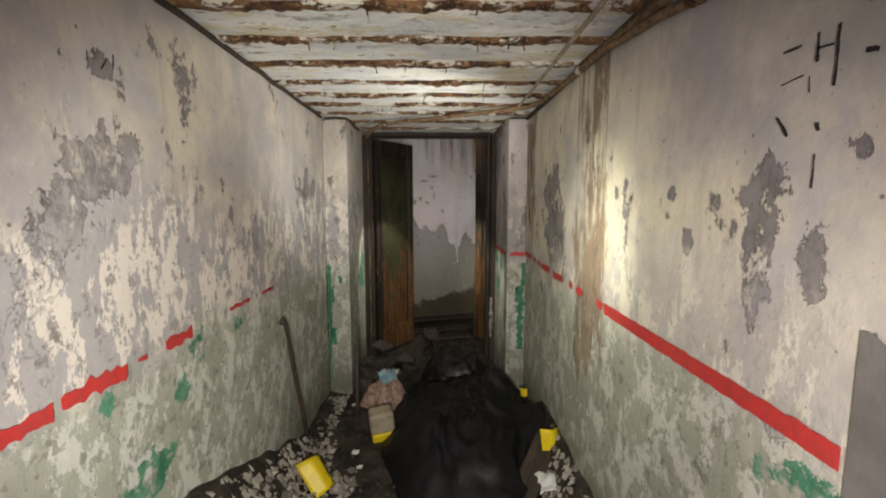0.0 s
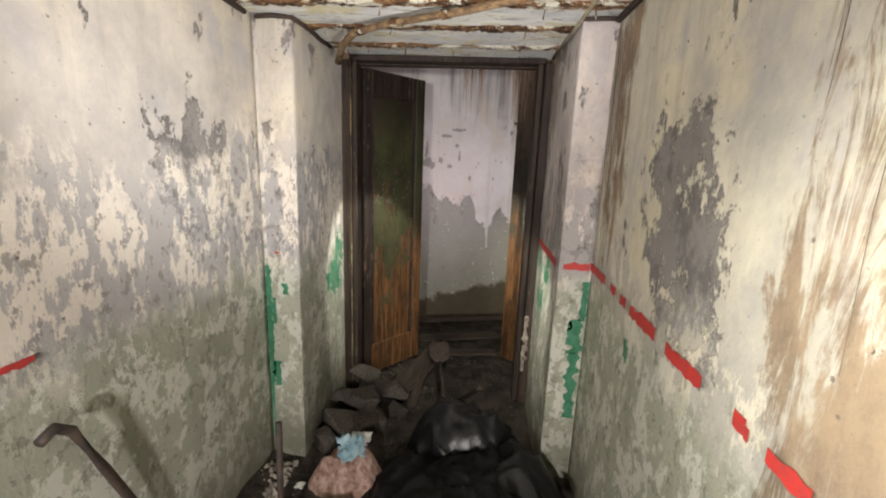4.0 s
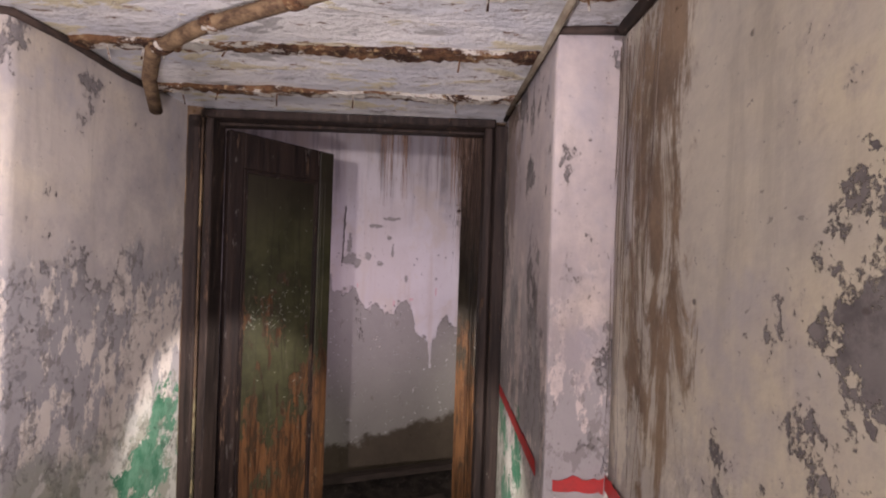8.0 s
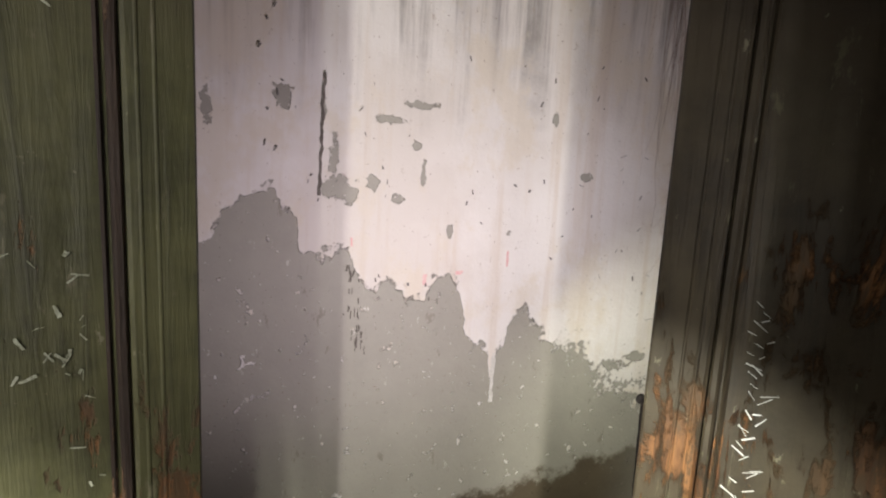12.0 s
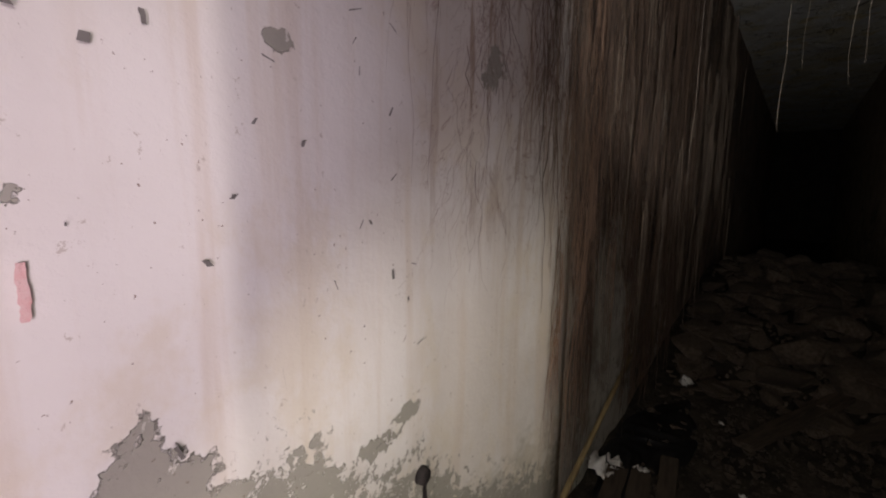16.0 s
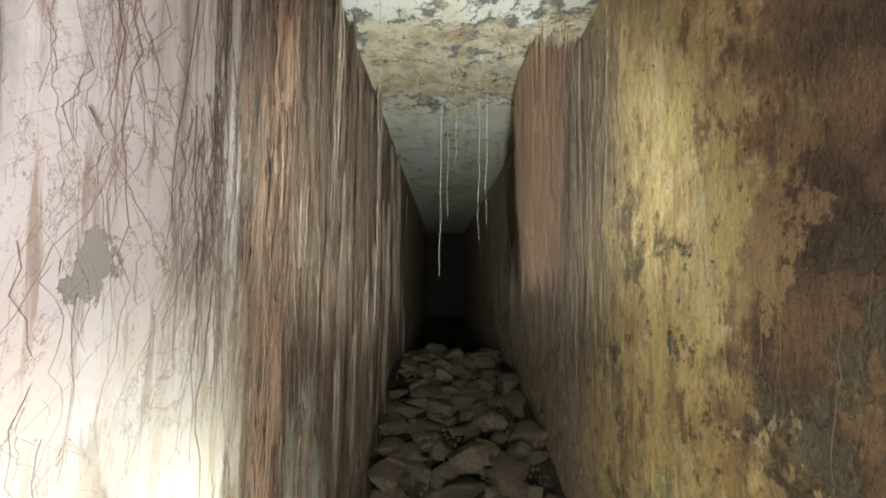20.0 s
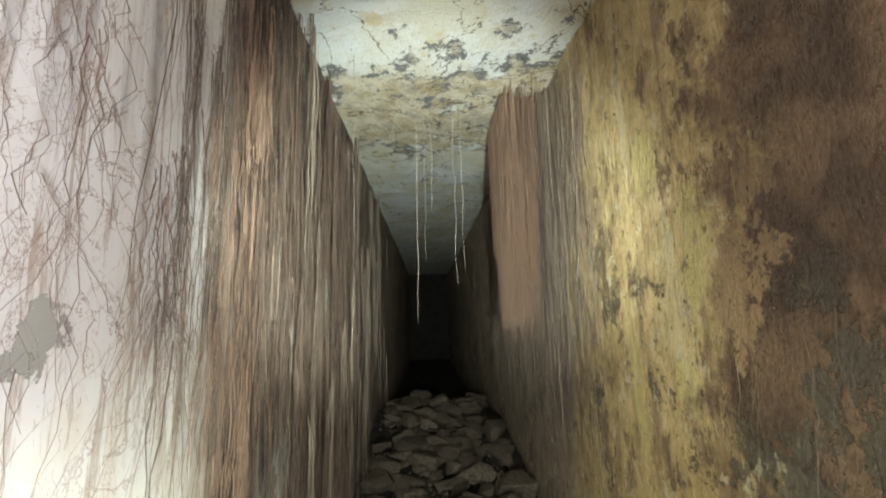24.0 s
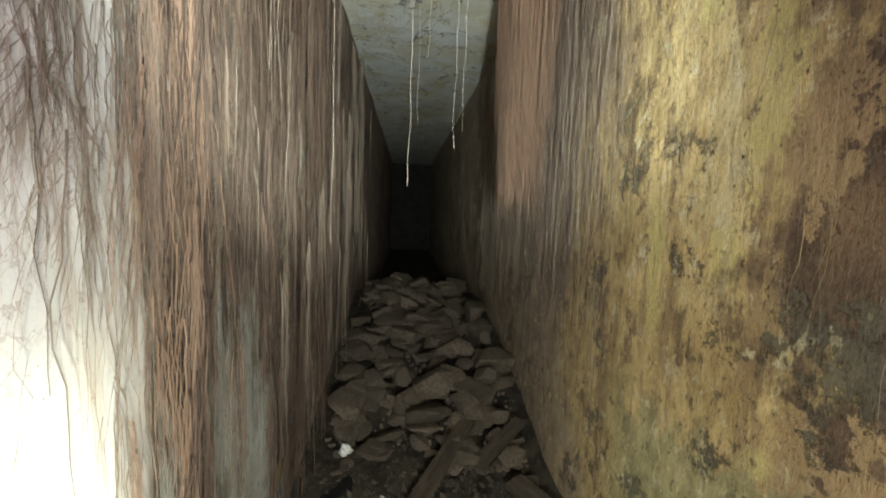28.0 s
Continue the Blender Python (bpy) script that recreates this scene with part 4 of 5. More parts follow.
for x, z, length, w, g, wall in ((0.652, 1.045, 0.20, 0.026, 0.10, pier_right), (0.628, 0.865, 0.17, 0.062, 0.0, pier_right), (0.632, 0.70, 0.34, 0.040, 0.12, pier_right), (0.602, 0.86, 0.05, 0.02, 0.0, pier_right),
                                (-0.838, 1.03, 0.62, 0.026, 0.0, pier_left), (-0.815, 0.93, 0.30, 0.018, 0.42, pier_left), (-0.755, 0.945, 0.055, 0.026, 0.0, pier_left), (-0.812, 0.62, 0.22, 0.035, 0.35, pier_left)):
    part("green_paint", ribbon((x, YP - 0.006, z), DOWN, XX, (0, -1, 0), length, w, 0.85, gaps=g, seed=80 + int(z * 50)), GREEN, wall, "flaked green oil paint")
part("cement_patch", ribbon((off_r, 0.40, 0.95), YY, Z, RW, 0.25, 0.70, 0.05, seed=60), CEMENT, wall_right, "grey cement patch")
for i, (y, z, length, up, w) in enumerate(((0.81, 1.79, 0.04, 0.0, 0.008), (0.776, 1.75, 0.05, 1.0, 0.010), (0.738, 1.70, 0.10, 1.0, 0.010), (0.745, 1.77, 0.035, 0.1, 0.007), (0.67, 1.736, 0.02, 0.2, 0.014), (0.825, 1.63, 0.05, 0.6, 0.010), (0.76, 1.63, 0.015, 0.8, 0.014), (0.762, 1.53, 0.06, 1.0, 0.006), (0.80, 1.735, 0.05, -0.1, 0.004), (0.785, 1.70, 0.03, 0.9, 0.005), (1.12, 1.84, 0.04, 0.6, 0.006), (1.16, 1.85, 0.04, 0.9, 0.006))):
    wall, x, n = (wall_left, off_l, XX) if y > 1 else (wall_right, off_r, RW)
    w *= 0.6
    d = Vector((0, 1 - abs(up), up))
    part("charcoal_mark", ribbon((x, y, z), d, Vector((0, -d.z, d.y)), n, length, w, 0.6, step=0.004, seed=70 + i), SOOT, wall, "black smudged stroke")

# steel joists in the entry ceiling
JOISTS = [1.42 - 0.28 * i for i in range(10, 0, -1)] + [1.42, 1.70, 1.98, 2.27, 2.52, 2.76, 3.02, 3.31, 3.61]
for i, y in enumerate(JOISTS):
    x0, x1 = (XL, XR) if y < YP - 0.04 else (NL, NR)
    rnd = random.Random(i)
    bm, k, prev = bmesh.new(), 90, None
    for s in range(k + 1):
        x = x0 + (x1 - x0) * s / k
        q = Vector((x * 9, y * 7, i))
        a, b = 0.022 + 0.014 * noise.noise(q) + rnd.uniform(-0.004, 0.004), 0.022 + 0.014 * noise.noise(q + Vector((5, 1, 2))) + rnd.uniform(-0.004, 0.004)
        drop = 0.012 + 0.010 * noise.noise(q * 0.6) + rnd.uniform(0, 0.006)
        row = [bm.verts.new((x, y + dy, HC + dz)) for dy, dz in ((-a, 0.012), (-a * 0.9, -drop), (b * 0.9, -drop - rnd.uniform(-0.002, 0.004)), (b, 0.012))]
        if prev:
            for c in range(3):
                bm.faces.new((prev[c], row[c], row[c + 1], prev[c + 1]))
        prev = row
    bmesh.ops.recalc_face_normals(bm, faces=bm.faces)
    joist = tagged(part("ceiling_beam", bm, RUST), "rusted flaking steel joist set in the ceiling", "beam", "ceiling joists")
    for h in range(rnd.randint(2, 5)):
        x = rnd.uniform(x0 + 0.1, x1 - 0.1)
        part("wire_end", bar([(x, y, HC - 0.012), (x + rnd.uniform(-0.01, 0.01), y + rnd.uniform(-0.02, 0.02), HC - 0.03 - rnd.uniform(0.01, 0.03))], 0.0025, 4), RUST, joist)


def panel_leaf(name, parent, m, width, z0, z1, paint, stile):
    """A panelled door leaf, hinged at its own z axis and reaching along x."""
    t, near, free = 0.02, 0.062, 0.078
    leaf = part(name, box(0, -t, z0, near, t, z1, 0.004), stile, parent, "worn brown panelled leaf with flaked olive paint")
    leaf.matrix_local = m
    part("stile", box(width - free, -t, z0, width, t, z1, 0.004), paint, leaf)
    part("rail", box(near, -t + 0.001, z1 - 0.15, width - free, t - 0.001, z1, 0.004), stile, leaf)
    part("rail", box(near, -t + 0.001, z0, width - free, t - 0.001, z0 + 0.22, 0.004), paint, leaf)
    part("panel", box(near - 0.008, -0.008, z0 + 0.2, width - free + 0.008, 0.008, z1 - 0.13), paint, leaf, "olive painted panel scratched to orange wood")
    for s in (-1, 1):
        for a, b, d in ((near + 0.002, near + 0.012, 0.017), (near + 0.015, near + 0.021, 0.013), (width - free - 0.024, width - free - 0.018, 0.013), (width - free - 0.014, width - free - 0.002, 0.017), (width - free + 0.010, width - free + 0.018, 0.0215), (width - free + 0.028, width - free + 0.036, 0.0215)):
            part("moulding", box(a, min(s * 0.006, s * d), z0 + 0.22, b, max(s * 0.006, s * d), z1 - 0.15, 0.003), stile if d < 0.02 else paint, leaf)
        part("moulding", box(near + 0.012, min(s * 0.006, s * 0.015), z1 - 0.166, width - free - 0.014, max(s * 0.006, s * 0.015), z1 - 0.15, 0.003), stile, leaf)
    return leaf


# double door: frame, a half-open leaf, and a leaf turned right back
door = tagged(new("door_1"), "open old double door, olive paint worn to orange wood", "door", kind="structure")
door.location = (0, YD, 0)
for s, x in ((1, NL), (-1, NR)):
    for name, a, b, y0, y1 in (("jamb", 0.003, 0.05, 0.0, 0.13), ("stop", 0.05, 0.058, 0.035, 0.12), ("jamb_board", 0.058, 0.088, 0.02, 0.12)):
        part(name, box(min(x + s * a, x + s * b), y0, 0.0, max(x + s * a, x + s * b), y1, HC - 0.03, 0.004), JAMB, door)
part("head", box(NL + 0.05, 0.002, HC - 0.036, NR - 0.05, 0.13, HC - 0.005, 0.005), JAMB, door)
part("head_stop", box(NL + 0.05, 0.07, HC - 0.048, NR - 0.05, 0.12, HC - 0.036, 0.003), JAMB, door)
for i, (x, z, length, w) in enumerate(((0.490, 0.62, 0.14, 0.022), (0.494, 0.48, 0.16, 0.030), (0.486, 0.34, 0.10, 0.020))):
    part("plaster_smear", ribbon((x, -0.003, z), DOWN, XX, (0, -1, 0), length, w, 0.8, 0.01, seed=400 + i), CHALK_DIRT, door, "pale plaster smeared on the jamb")
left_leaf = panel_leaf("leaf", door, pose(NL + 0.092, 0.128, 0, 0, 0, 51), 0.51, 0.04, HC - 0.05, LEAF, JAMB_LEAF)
right_leaf = panel_leaf("leaf", door, pose(0.782, 0.282, 0, 0, 0, 140), 0.50, 0.04, HC - 0.05, LEAF_SHADED, LEAF_SHADED)
bm = bmesh.new()
bmesh.ops.create_uvsphere(bm, u_segments=10, v_segments=6, radius=0.011, matrix=Matrix.Translation((0.522, 0.004, 1.83)))
bar([(0.495, 0.004, 1.83), (0.52, 0.004, 1.83)], 0.004, 6, bm)
part("knob", bm, IRON, right_leaf, "small dark iron bolt knob", True)
# unreadable white scrawl on the turned-back leaf, and scratches on the other
rnd = random.Random(5)
for i in range(44):
    z = 1.39 - 0.0088 * i + rnd.uniform(-0.004, 0.004)
    d = Vector((rnd.uniform(0.5, 1.0) * rnd.choice((1, 1, 1, -1)), 0, rnd.uniform(0.2, 1.0))).normalized()
    part("chalk_stroke", ribbon((0.366 + rnd.uniform(-0.004, 0.010), 0.0085, z), d, Vector((-d.z, 0, d.x)), YY, rnd.uniform(0.008, 0.020), rnd.uniform(0.0009, 0.0018), 0.9, 0.004, thin=0.001, seed=200 + i), CHALK, right_leaf)
for i in range(110):
    x, z = rnd.uniform(0.10, 0.40), rnd.choice((rnd.gauss(1.36, 0.05), rnd.gauss(1.30, 0.03), rnd.gauss(1.30, 0.03), rnd.uniform(0.9, 1.8)))
    d = Vector((rnd.uniform(-0.7, 0.9), 0, rnd.uniform(-1, 0.2))).normalized()
    part("scratch", ribbon((x, -0.0095, z), d, Vector((-d.z, 0, d.x)), (0, -1, 0), rnd.uniform(0.004, 0.018), rnd.uniform(0.0008, 0.0036), 1.1, 0.003, thin=0.001, seed=300 + i), SCRATCH, left_leaf)

# ---- things: shared shapes ----
def rock(seed, sx, sy, sz, points=13):
    rnd = random.Random(seed)
    bm = bmesh.new()
    for i in range(points):
        v = Vector((rnd.gauss(0, 1), rnd.gauss(0, 1), rnd.gauss(0, 1))).normalized() * rnd.uniform(0.85, 1.0)
        bm.verts.new((v.x * sx, v.y * sy, v.z * sz))
    bmesh.ops.convex_hull(bm, input=bm.verts)
    bmesh.ops.delete(bm, geom=[v for v in bm.verts if not v.link_faces], context="VERTS")
    bmesh.ops.bevel(bm, geom=bm.edges[:], offset=min(sx, sy, sz) * 0.08, segments=1, affect="EDGES")
    return bm


def rock_mesh(seed, sx, sy, sz, material):
    me = bpy.data.meshes.new("stone")
    bm = rock(seed, sx, sy, sz)
    bm.to_mesh(me)
    bm.free()
    me.materials.append(material)
    return me


ROCKS = [rock_mesh(i, random.Random(i).uniform(0.7, 1.1), random.Random(i + 40).uniform(0.6, 1.0), random.Random(i + 80).uniform(0.32, 0.6), STONE) for i in range(10)]
LUMPS = [rock_mesh(i + 200, 1.0, random.Random(i).uniform(0.6, 0.9), random.Random(i + 9).uniform(0.4, 0.7), CHUNK) for i in range(6)]


def stone(meshes, x, y, z, size, rnd, label, category, group, name="stone"):
    ob = new(name, rnd.choice(meshes))
    ob.matrix_world = pose(x, y, z, rnd.uniform(-22, 22), rnd.uniform(-22, 22), rnd.uniform(0, 360)) @ Matrix.Diagonal((size, size * rnd.uniform(0.8, 1.1), size * rnd.uniform(0.8, 1.2), 1))
    return tagged(ob, label, category, group)


def crumbs(name, spots_, n, size, material, label, seed):
    """Small broken bits strewn on the ground: too many and too small to count."""
    rnd = random.Random(seed)
    verts, faces = [], []
    for i in range(n):
        x0, x1, y0, y1 = rnd.choice(spots_)
        x, y = rnd.uniform(x0, x1), rnd.uniform(y0, y1)
        s = size * rnd.uniform(0.3, 1.0) ** 1.5
        m = pose(x, y, ground(x, y) + s * 0.3, rnd.uniform(0, 360), rnd.uniform(0, 360), rnd.uniform(0, 360))
        b = len(verts)
        for c in ((1, 0, 0), (-0.8, 0.3, 0), (0, 1, 0.2), (0.2, -0.9, 0), (0.1, 0, 0.7), (0, 0.1, -0.6)):
            verts.append(tuple(m @ Vector([k * s * rnd.uniform(0.7, 1.2) for k in c])))
        for f in ((0, 2, 4), (2, 1, 4), (1, 3, 4), (3, 0, 4), (2, 0, 5), (1, 2, 5), (3, 1, 5), (0, 3, 5)):
            faces.append(tuple(b + k for k in f))
    me = bpy.data.meshes.new(name)
    me.from_pydata(verts, [], faces)
    me.materials.append(material)
    return tagged(new(name, me), label, "debris", kind="stuff")


def heap(name, cx, cy, rx, ry, h, material, seed, label, folds=1.0, lobes=0.12):
    """A slumped heap of cloth or film, with creases that run down from its ridges."""
    bm = bmesh.new()
    rings, seg = 40, 96
    top = bm.verts.new((cx, cy, h + 0.02))
    prev = None
    for r in range(1, rings + 1):
        f = r / rings
        row = []
        for s in range(seg):
            t = 2 * math.pi * s / seg
            q = Vector((math.cos(t) * 1.4, math.sin(t) * 1.4, seed))
            reach = 1 + lobes * noise.noise(q) * 2 + 0.05 * noise.noise(q * 4)
            x, y = cx + rx * f * math.cos(t) * reach, cy + ry * f * math.sin(t) * reach
            p = Vector((x * 3.5, y * 3.5, seed))
            crease = (1 - abs(noise.noise(p + Vector((noise.noise(p) * 2, 0, 0))))) ** 4
            z = h * (1 - f ** 2.6) * (0.80 + 0.45 * noise.noise(p * 0.8)) + folds * (0.045 * crease * (1 - f ** 6) + 0.02 * noise.noise(p * 3) * (1 - f ** 4))
            row.append(bm.verts.new((x, y, max(z, -0.005) + ground(x, y))))
        for s in range(seg):
            if prev:
                bm.faces.new((prev[s], row[s], row[(s + 1) % seg], prev[(s + 1) % seg]))
            else:
                bm.faces.new((top, row[s], row[(s + 1) % seg]))
        prev = row
    top.co.z = sum(v.co.z for e in top.link_edges for v in e.verts if v is not top) / len(top.link_edges)
    bmesh.ops.recalc_face_normals(bm, faces=bm.faces)
    return tagged(part(name, bm, material, smooth=True), label, "sack")


def board(name, p0, p1, width, thick, material, label, roll=0.0, category="plank", group=""):
    """A rough plank from p0 to p1."""
    p0, p1 = Vector(p0), Vector(p1)
    L = (p1 - p0).length
    rnd = random.Random(int(L * 1000))
    bm, prev = bmesh.new(), None
    for i in range(9):
        x = L * i / 8
        w = width / 2 * rnd.uniform(0.9, 1.03)
        row = [bm.verts.new((x + rnd.uniform(-0.01, 0.01), a * w, b * thick / 2 + rnd.uniform(-0.001, 0.001))) for a, b in ((-1, -1), (1, -1), (1, 1), (-1, 1))]
        if prev:
            for c in range(4):
                bm.faces.new((prev[c], prev[(c + 1) % 4], row[(c + 1) % 4], row[c]))
        else:
            bm.faces.new(row)
        prev = row
    bm.faces.new(prev[::-1])
    bmesh.ops.recalc_face_normals(bm, faces=bm.faces)
    ob = part(name, bm, material)
    ob.matrix_world = Matrix.Translation(p0) @ (p1 - p0).to_track_quat("X", "Z").to_matrix().to_4x4() @ pose(0, 0, 0, roll, 0, 0)
    return tagged(ob, label, category, group)


def scrap(name, x, y, z, size, material, seed, label, category="paper", bend=0.5, tilt=(0, 0, 0), group="", aspect=1.0):
    """A crumpled, torn sheet."""
    rnd = random.Random(seed)
    bm, n = bmesh.new(), 9
    grid = []
    for j in range(n + 1):
        row = []
        for i in range(n + 1):
            u, v = i / n - 0.5, j / n - 0.5
            e = 1 + 0.25 * noise.noise(Vector((u * 5, v * 5, seed)))
            q = Vector((u * 3, v * 3, seed * 1.7))
            row.append(bm.verts.new((u * size * e, v * size * e * aspect, size * bend * (abs(noise.noise(q)) + 0.4 * noise.noise(q * 2.5) + 0.1))))
        grid.append(row)
    for j in range(n):
        for i in range(n):
            if rnd.random() < 0.9 or (0 < i < n - 1 and 0 < j < n - 1):
                bm.faces.new((grid[j][i], grid[j][i + 1], grid[j + 1][i + 1], grid[j + 1][i]))
    bmesh.ops.delete(bm, geom=[v for v in bm.verts if not v.link_faces], context="VERTS")
    ob = part(name, bm, material, smooth=True)
    mod = ob.modifiers.new("thickness", "SOLIDIFY")
    mod.thickness = 0.002
    ob.matrix_world = pose(x, y, z, *tilt)
    return tagged(ob, label, category, group)


def strands(name, n, start, low, width, material, label, seed, sway=0.01, sides=3, segs=7, parent=None, category="roots", branch=0.0, tip=0.3):
    """Hanging roots: start(rnd) gives the point, the length and the wall's outward way; they hug the wall and waver."""
    rnd = random.Random(seed)
    verts, faces = [], []
    ring = [(math.cos(2 * math.pi * s / sides), math.sin(2 * math.pi * s / sides)) for s in range(sides)]

    def thread(p, length, out, w, lean):
        drift = Vector((0, 0, 0))
        side = Vector((-out.y, out.x, 0))
        base = len(verts)
        for i in range(segs + 1):
            f = i / segs
            drift += side * rnd.gauss(lean, sway) + out * rnd.gauss(0, sway * 0.25)
            c = p + drift * (length / 0.8) - Vector((0, 0, length * f)) + out * w
            r = w * (1 - (1 - tip) * f)
            verts.extend(tuple(c + side * a * r + out * b * r) for a, b in ring)
        for i in range(segs):
            for s in range(sides):
                a = base + i * sides
                faces.append((a + s, a + (s + 1) % sides, a + sides + (s + 1) % sides, a + sides + s))
        return p + drift * 0.5 - Vector((0, 0, length * 0.45))

    for i in range(n):
        p, length, out = start(rnd)
        w = width * rnd.uniform(0.45, 1.0) ** 2
        q = thread(p, length, out, w, rnd.gauss(0, sway * 0.3))
        while rnd.random() < branch:
            thread(q, length * rnd.uniform(0.25, 0.55), out, w * 0.6, rnd.choice((-1, 1)) * sway * rnd.uniform(0.8, 2.2))
    me = bpy.data.meshes.new(name)
    me.from_pydata(verts, [], faces)
    me.materials.append(material)
    me.polygons.foreach_set("use_smooth", [True] * len(faces))
    return tagged(new(name, me), label, category, kind="stuff")


# ---- entry corridor ----
GX = lambda x, y, dz=0.0: (x, y, ground(x, y) + dz)
heap("black_blanket", 0.16, 2.60, 0.53, 0.86, 0.24, CLOTH, 3.0, "crumpled black blanket heaped on the earth floor", 1.6, 0.10)
heap("rubbish_sack", 0.14, 3.30, 0.36, 0.24, 0.27, SACK, 8.0, "shiny black polythene rubbish sack lying by the door", 1.5, 0.2)
heap("rubbish_sack", 0.42, 2.92, 0.20, 0.36, 0.25, SACK, 15.0, "slack black polythene rubbish sack beside the blanket", 1.4, 0.16)

bag = heap("litter_bag", -0.41, 3.02, 0.18, 0.14, 0.21, LITTER, 21.0, "torn clear carrier bag full of brown litter", 0.9, 0.15)
flap = scrap("film", 0, 0, 0, 0.12, BLUE, 4, "", bend=0.5)
for key in ("category",):
    del flap[key]
flap.parent, flap.matrix_local = bag, pose(-0.38, 3.00, 0.20, 25, -10, 20)
tagged(flap, "torn pale blue film")
scrap("plastic_scrap", -0.36, 3.06, 0.21, 0.10, PAPER, 7, "white torn plastic rim on the litter bag", "plastic", 0.3)


def yellow_piece(name, x, y, z, w, h, turn, lean, label, seed, roll=0):
    """A torn piece of a yellow canister: a sheet bent along a crease, one corner curled over."""
    bm, prev = bmesh.new(), None
    for i in range(9):
        u = i / 8
        row = []
        for j in range(9):
            v = j / 8
            back = max(0.0, u - 0.62) * 1.1 + 0.18 * v * v * u + 0.05 * math.sin(v * 3 + seed)
            row.append(bm.verts.new((w * (u - 0.5 - 0.18 * v) - 0.25 * w * max(0, u - 0.62), w * back, h * (v * (1 - 0.14 * u) + 0.10 * u))))
        if prev:
            for c in range(8):
                bm.faces.new((prev[c], row[c], row[c + 1], prev[c + 1]))
        prev = row
    ob = part(name, bm, YELLOW, smooth=True)
    mod = ob.modifiers.new("thickness", "SOLIDIFY")
    mod.thickness = 0.003
    ob.matrix_world = pose(x, y, z, lean, roll, turn)
    return tagged(ob, label, "plastic", "yellow scraps")


yellow_piece("canister_scrap", -0.575, 2.0, ground(-0.575, 2.0) + 0.022, 0.125, 0.20, 26, -34, "bent piece of a cut yellow plastic canister on the dirt", 1, -20)
yellow_piece("canister_scrap", 0.62, 2.12, ground(0.62, 2.12) - 0.02, 0.11, 0.14, -12, -10, "bent yellow plastic scrap between blanket and wall", 2)
yellow_piece("canister_scrap", 0.60, 2.80, 0.14, 0.05, 0.06, -50, 10, "small yellow plastic scrap behind the blanket", 5)
block = tagged(part("foam_block", box(-0.075, -0.06, 0.06, 0.075, 0.06, 0.19, 0.014), FOAM), "dirty beige foam block with a yellow foot", "block")
block.matrix_world = pose(-0.36, 2.55, 0.0, 4, -5, 14)
part("base", box(-0.07, -0.058, 0.0, 0.072, 0.056, 0.058, 0.01), YELLOW, block, "bright yellow plastic foot")

cane = tagged(part("walking_cane", bar([(-0.825, 2.49, 0.0), (-0.822, 2.42, 0.2), (-0.815, 2.30, 0.48), (-0.806, 2.20, 0.72), (-0.800, 2.13, 0.88), (-0.796, 2.09, 0.915), (-0.790, 2.05, 0.905)], 0.014, 8, taper=0.9), IRON, smooth=True), "bent dark metal pipe leaning on the wall", "pipe")
tagged(part("iron_rod", bar([(-0.535, 2.60, 0.0), (-0.532, 2.603, 0.3), (-0.528, 2.606, 0.60)], 0.012, 7), IRON, smooth=True), "thin rusty rod standing upright in the dirt", "rod")
board("floor_plank", GX(0.30, 1.72, 0.02), GX(0.62, 2.24, 0.02), 0.13, 0.022, OLDWOOD, "dirty dark plank lying beside the blanket")
scrap("plastic_scrap", 0.58, 1.95, ground(0.58, 1.95) + 0.005, 0.17, PAPER, 12, "grimy crumpled plastic sheet by the wall", "plastic", 0.25)
for i, (x, y, s) in enumerate(((-0.56, 1.92, 0.05), (-0.50, 2.36, 0.04), (-0.62, 2.95, 0.04), (-0.45, 2.22, 0.03))):
    scrap("paper_scrap", x, y, ground(x, y) + 0.014, s, PAPER, 30 + i, "small soiled scrap of white paper on the dirt", group="paper scraps", bend=0.3)

rnd = random.Random(3)
for i in range(44):
    x, y = rnd.choice(((rnd.uniform(-0.84, -0.62), rnd.uniform(1.3, 3.1)), (rnd.uniform(-0.8, -0.45), rnd.uniform(1.5, 2.3)), (rnd.uniform(0.5, 0.66), rnd.uniform(1.3, 2.0))))
    s = rnd.uniform(0.018, 0.045)
    stone(LUMPS, x, y, ground(x, y) + s * 0.2, s, rnd, "small broken lump of render on the floor", "rubble", "render lumps", "render_lump")
for i, (x, y, z, s) in enumerate(((-0.50, 3.62, 0.07, 0.20), (-0.34, 3.76, 0.05, 0.15), (-0.56, 3.40, 0.05, 0.17), (-0.60, 3.24, 0.03, 0.14), (-0.42, 3.46, 0.04, 0.16), (-0.52, 3.74, 0.18, 0.12), (-0.28, 3.58, 0.04, 0.12), (-0.62, 3.56, 0.12, 0.08), (-0.50, 3.30, 0.02, 0.06), (-0.36, 3.42, 0.02, 0.06))):
    stone(LUMPS, x, y, z, s, rnd, "grey broken concrete chunk piled at the door jamb", "rubble", "concrete chunks", "concrete_chunk")
crumbs("grit", ((-0.85, -0.5, 1.2, 3.1), (-0.85, -0.68, 0.6, 3.1), (0.52, 0.66, 0.8, 2.9), (-0.6, 0.5, 1.2, 2.2), (-0.6, 0.5, 3.3, 4.4)), 1500, 0.014, CHUNK, "crumbs of fallen render and grit", 4)
crumbs("render_crumbs", ((-0.85, -0.62, 1.3, 2.5), (-0.85, -0.45, 1.4, 2.2), (-0.84, -0.7, 2.3, 3.1), (0.5, 0.66, 1.4, 2.3)), 1500, 0.038, PALE_CRUMB, "pale flakes of fallen render heaped along the wall", 14)
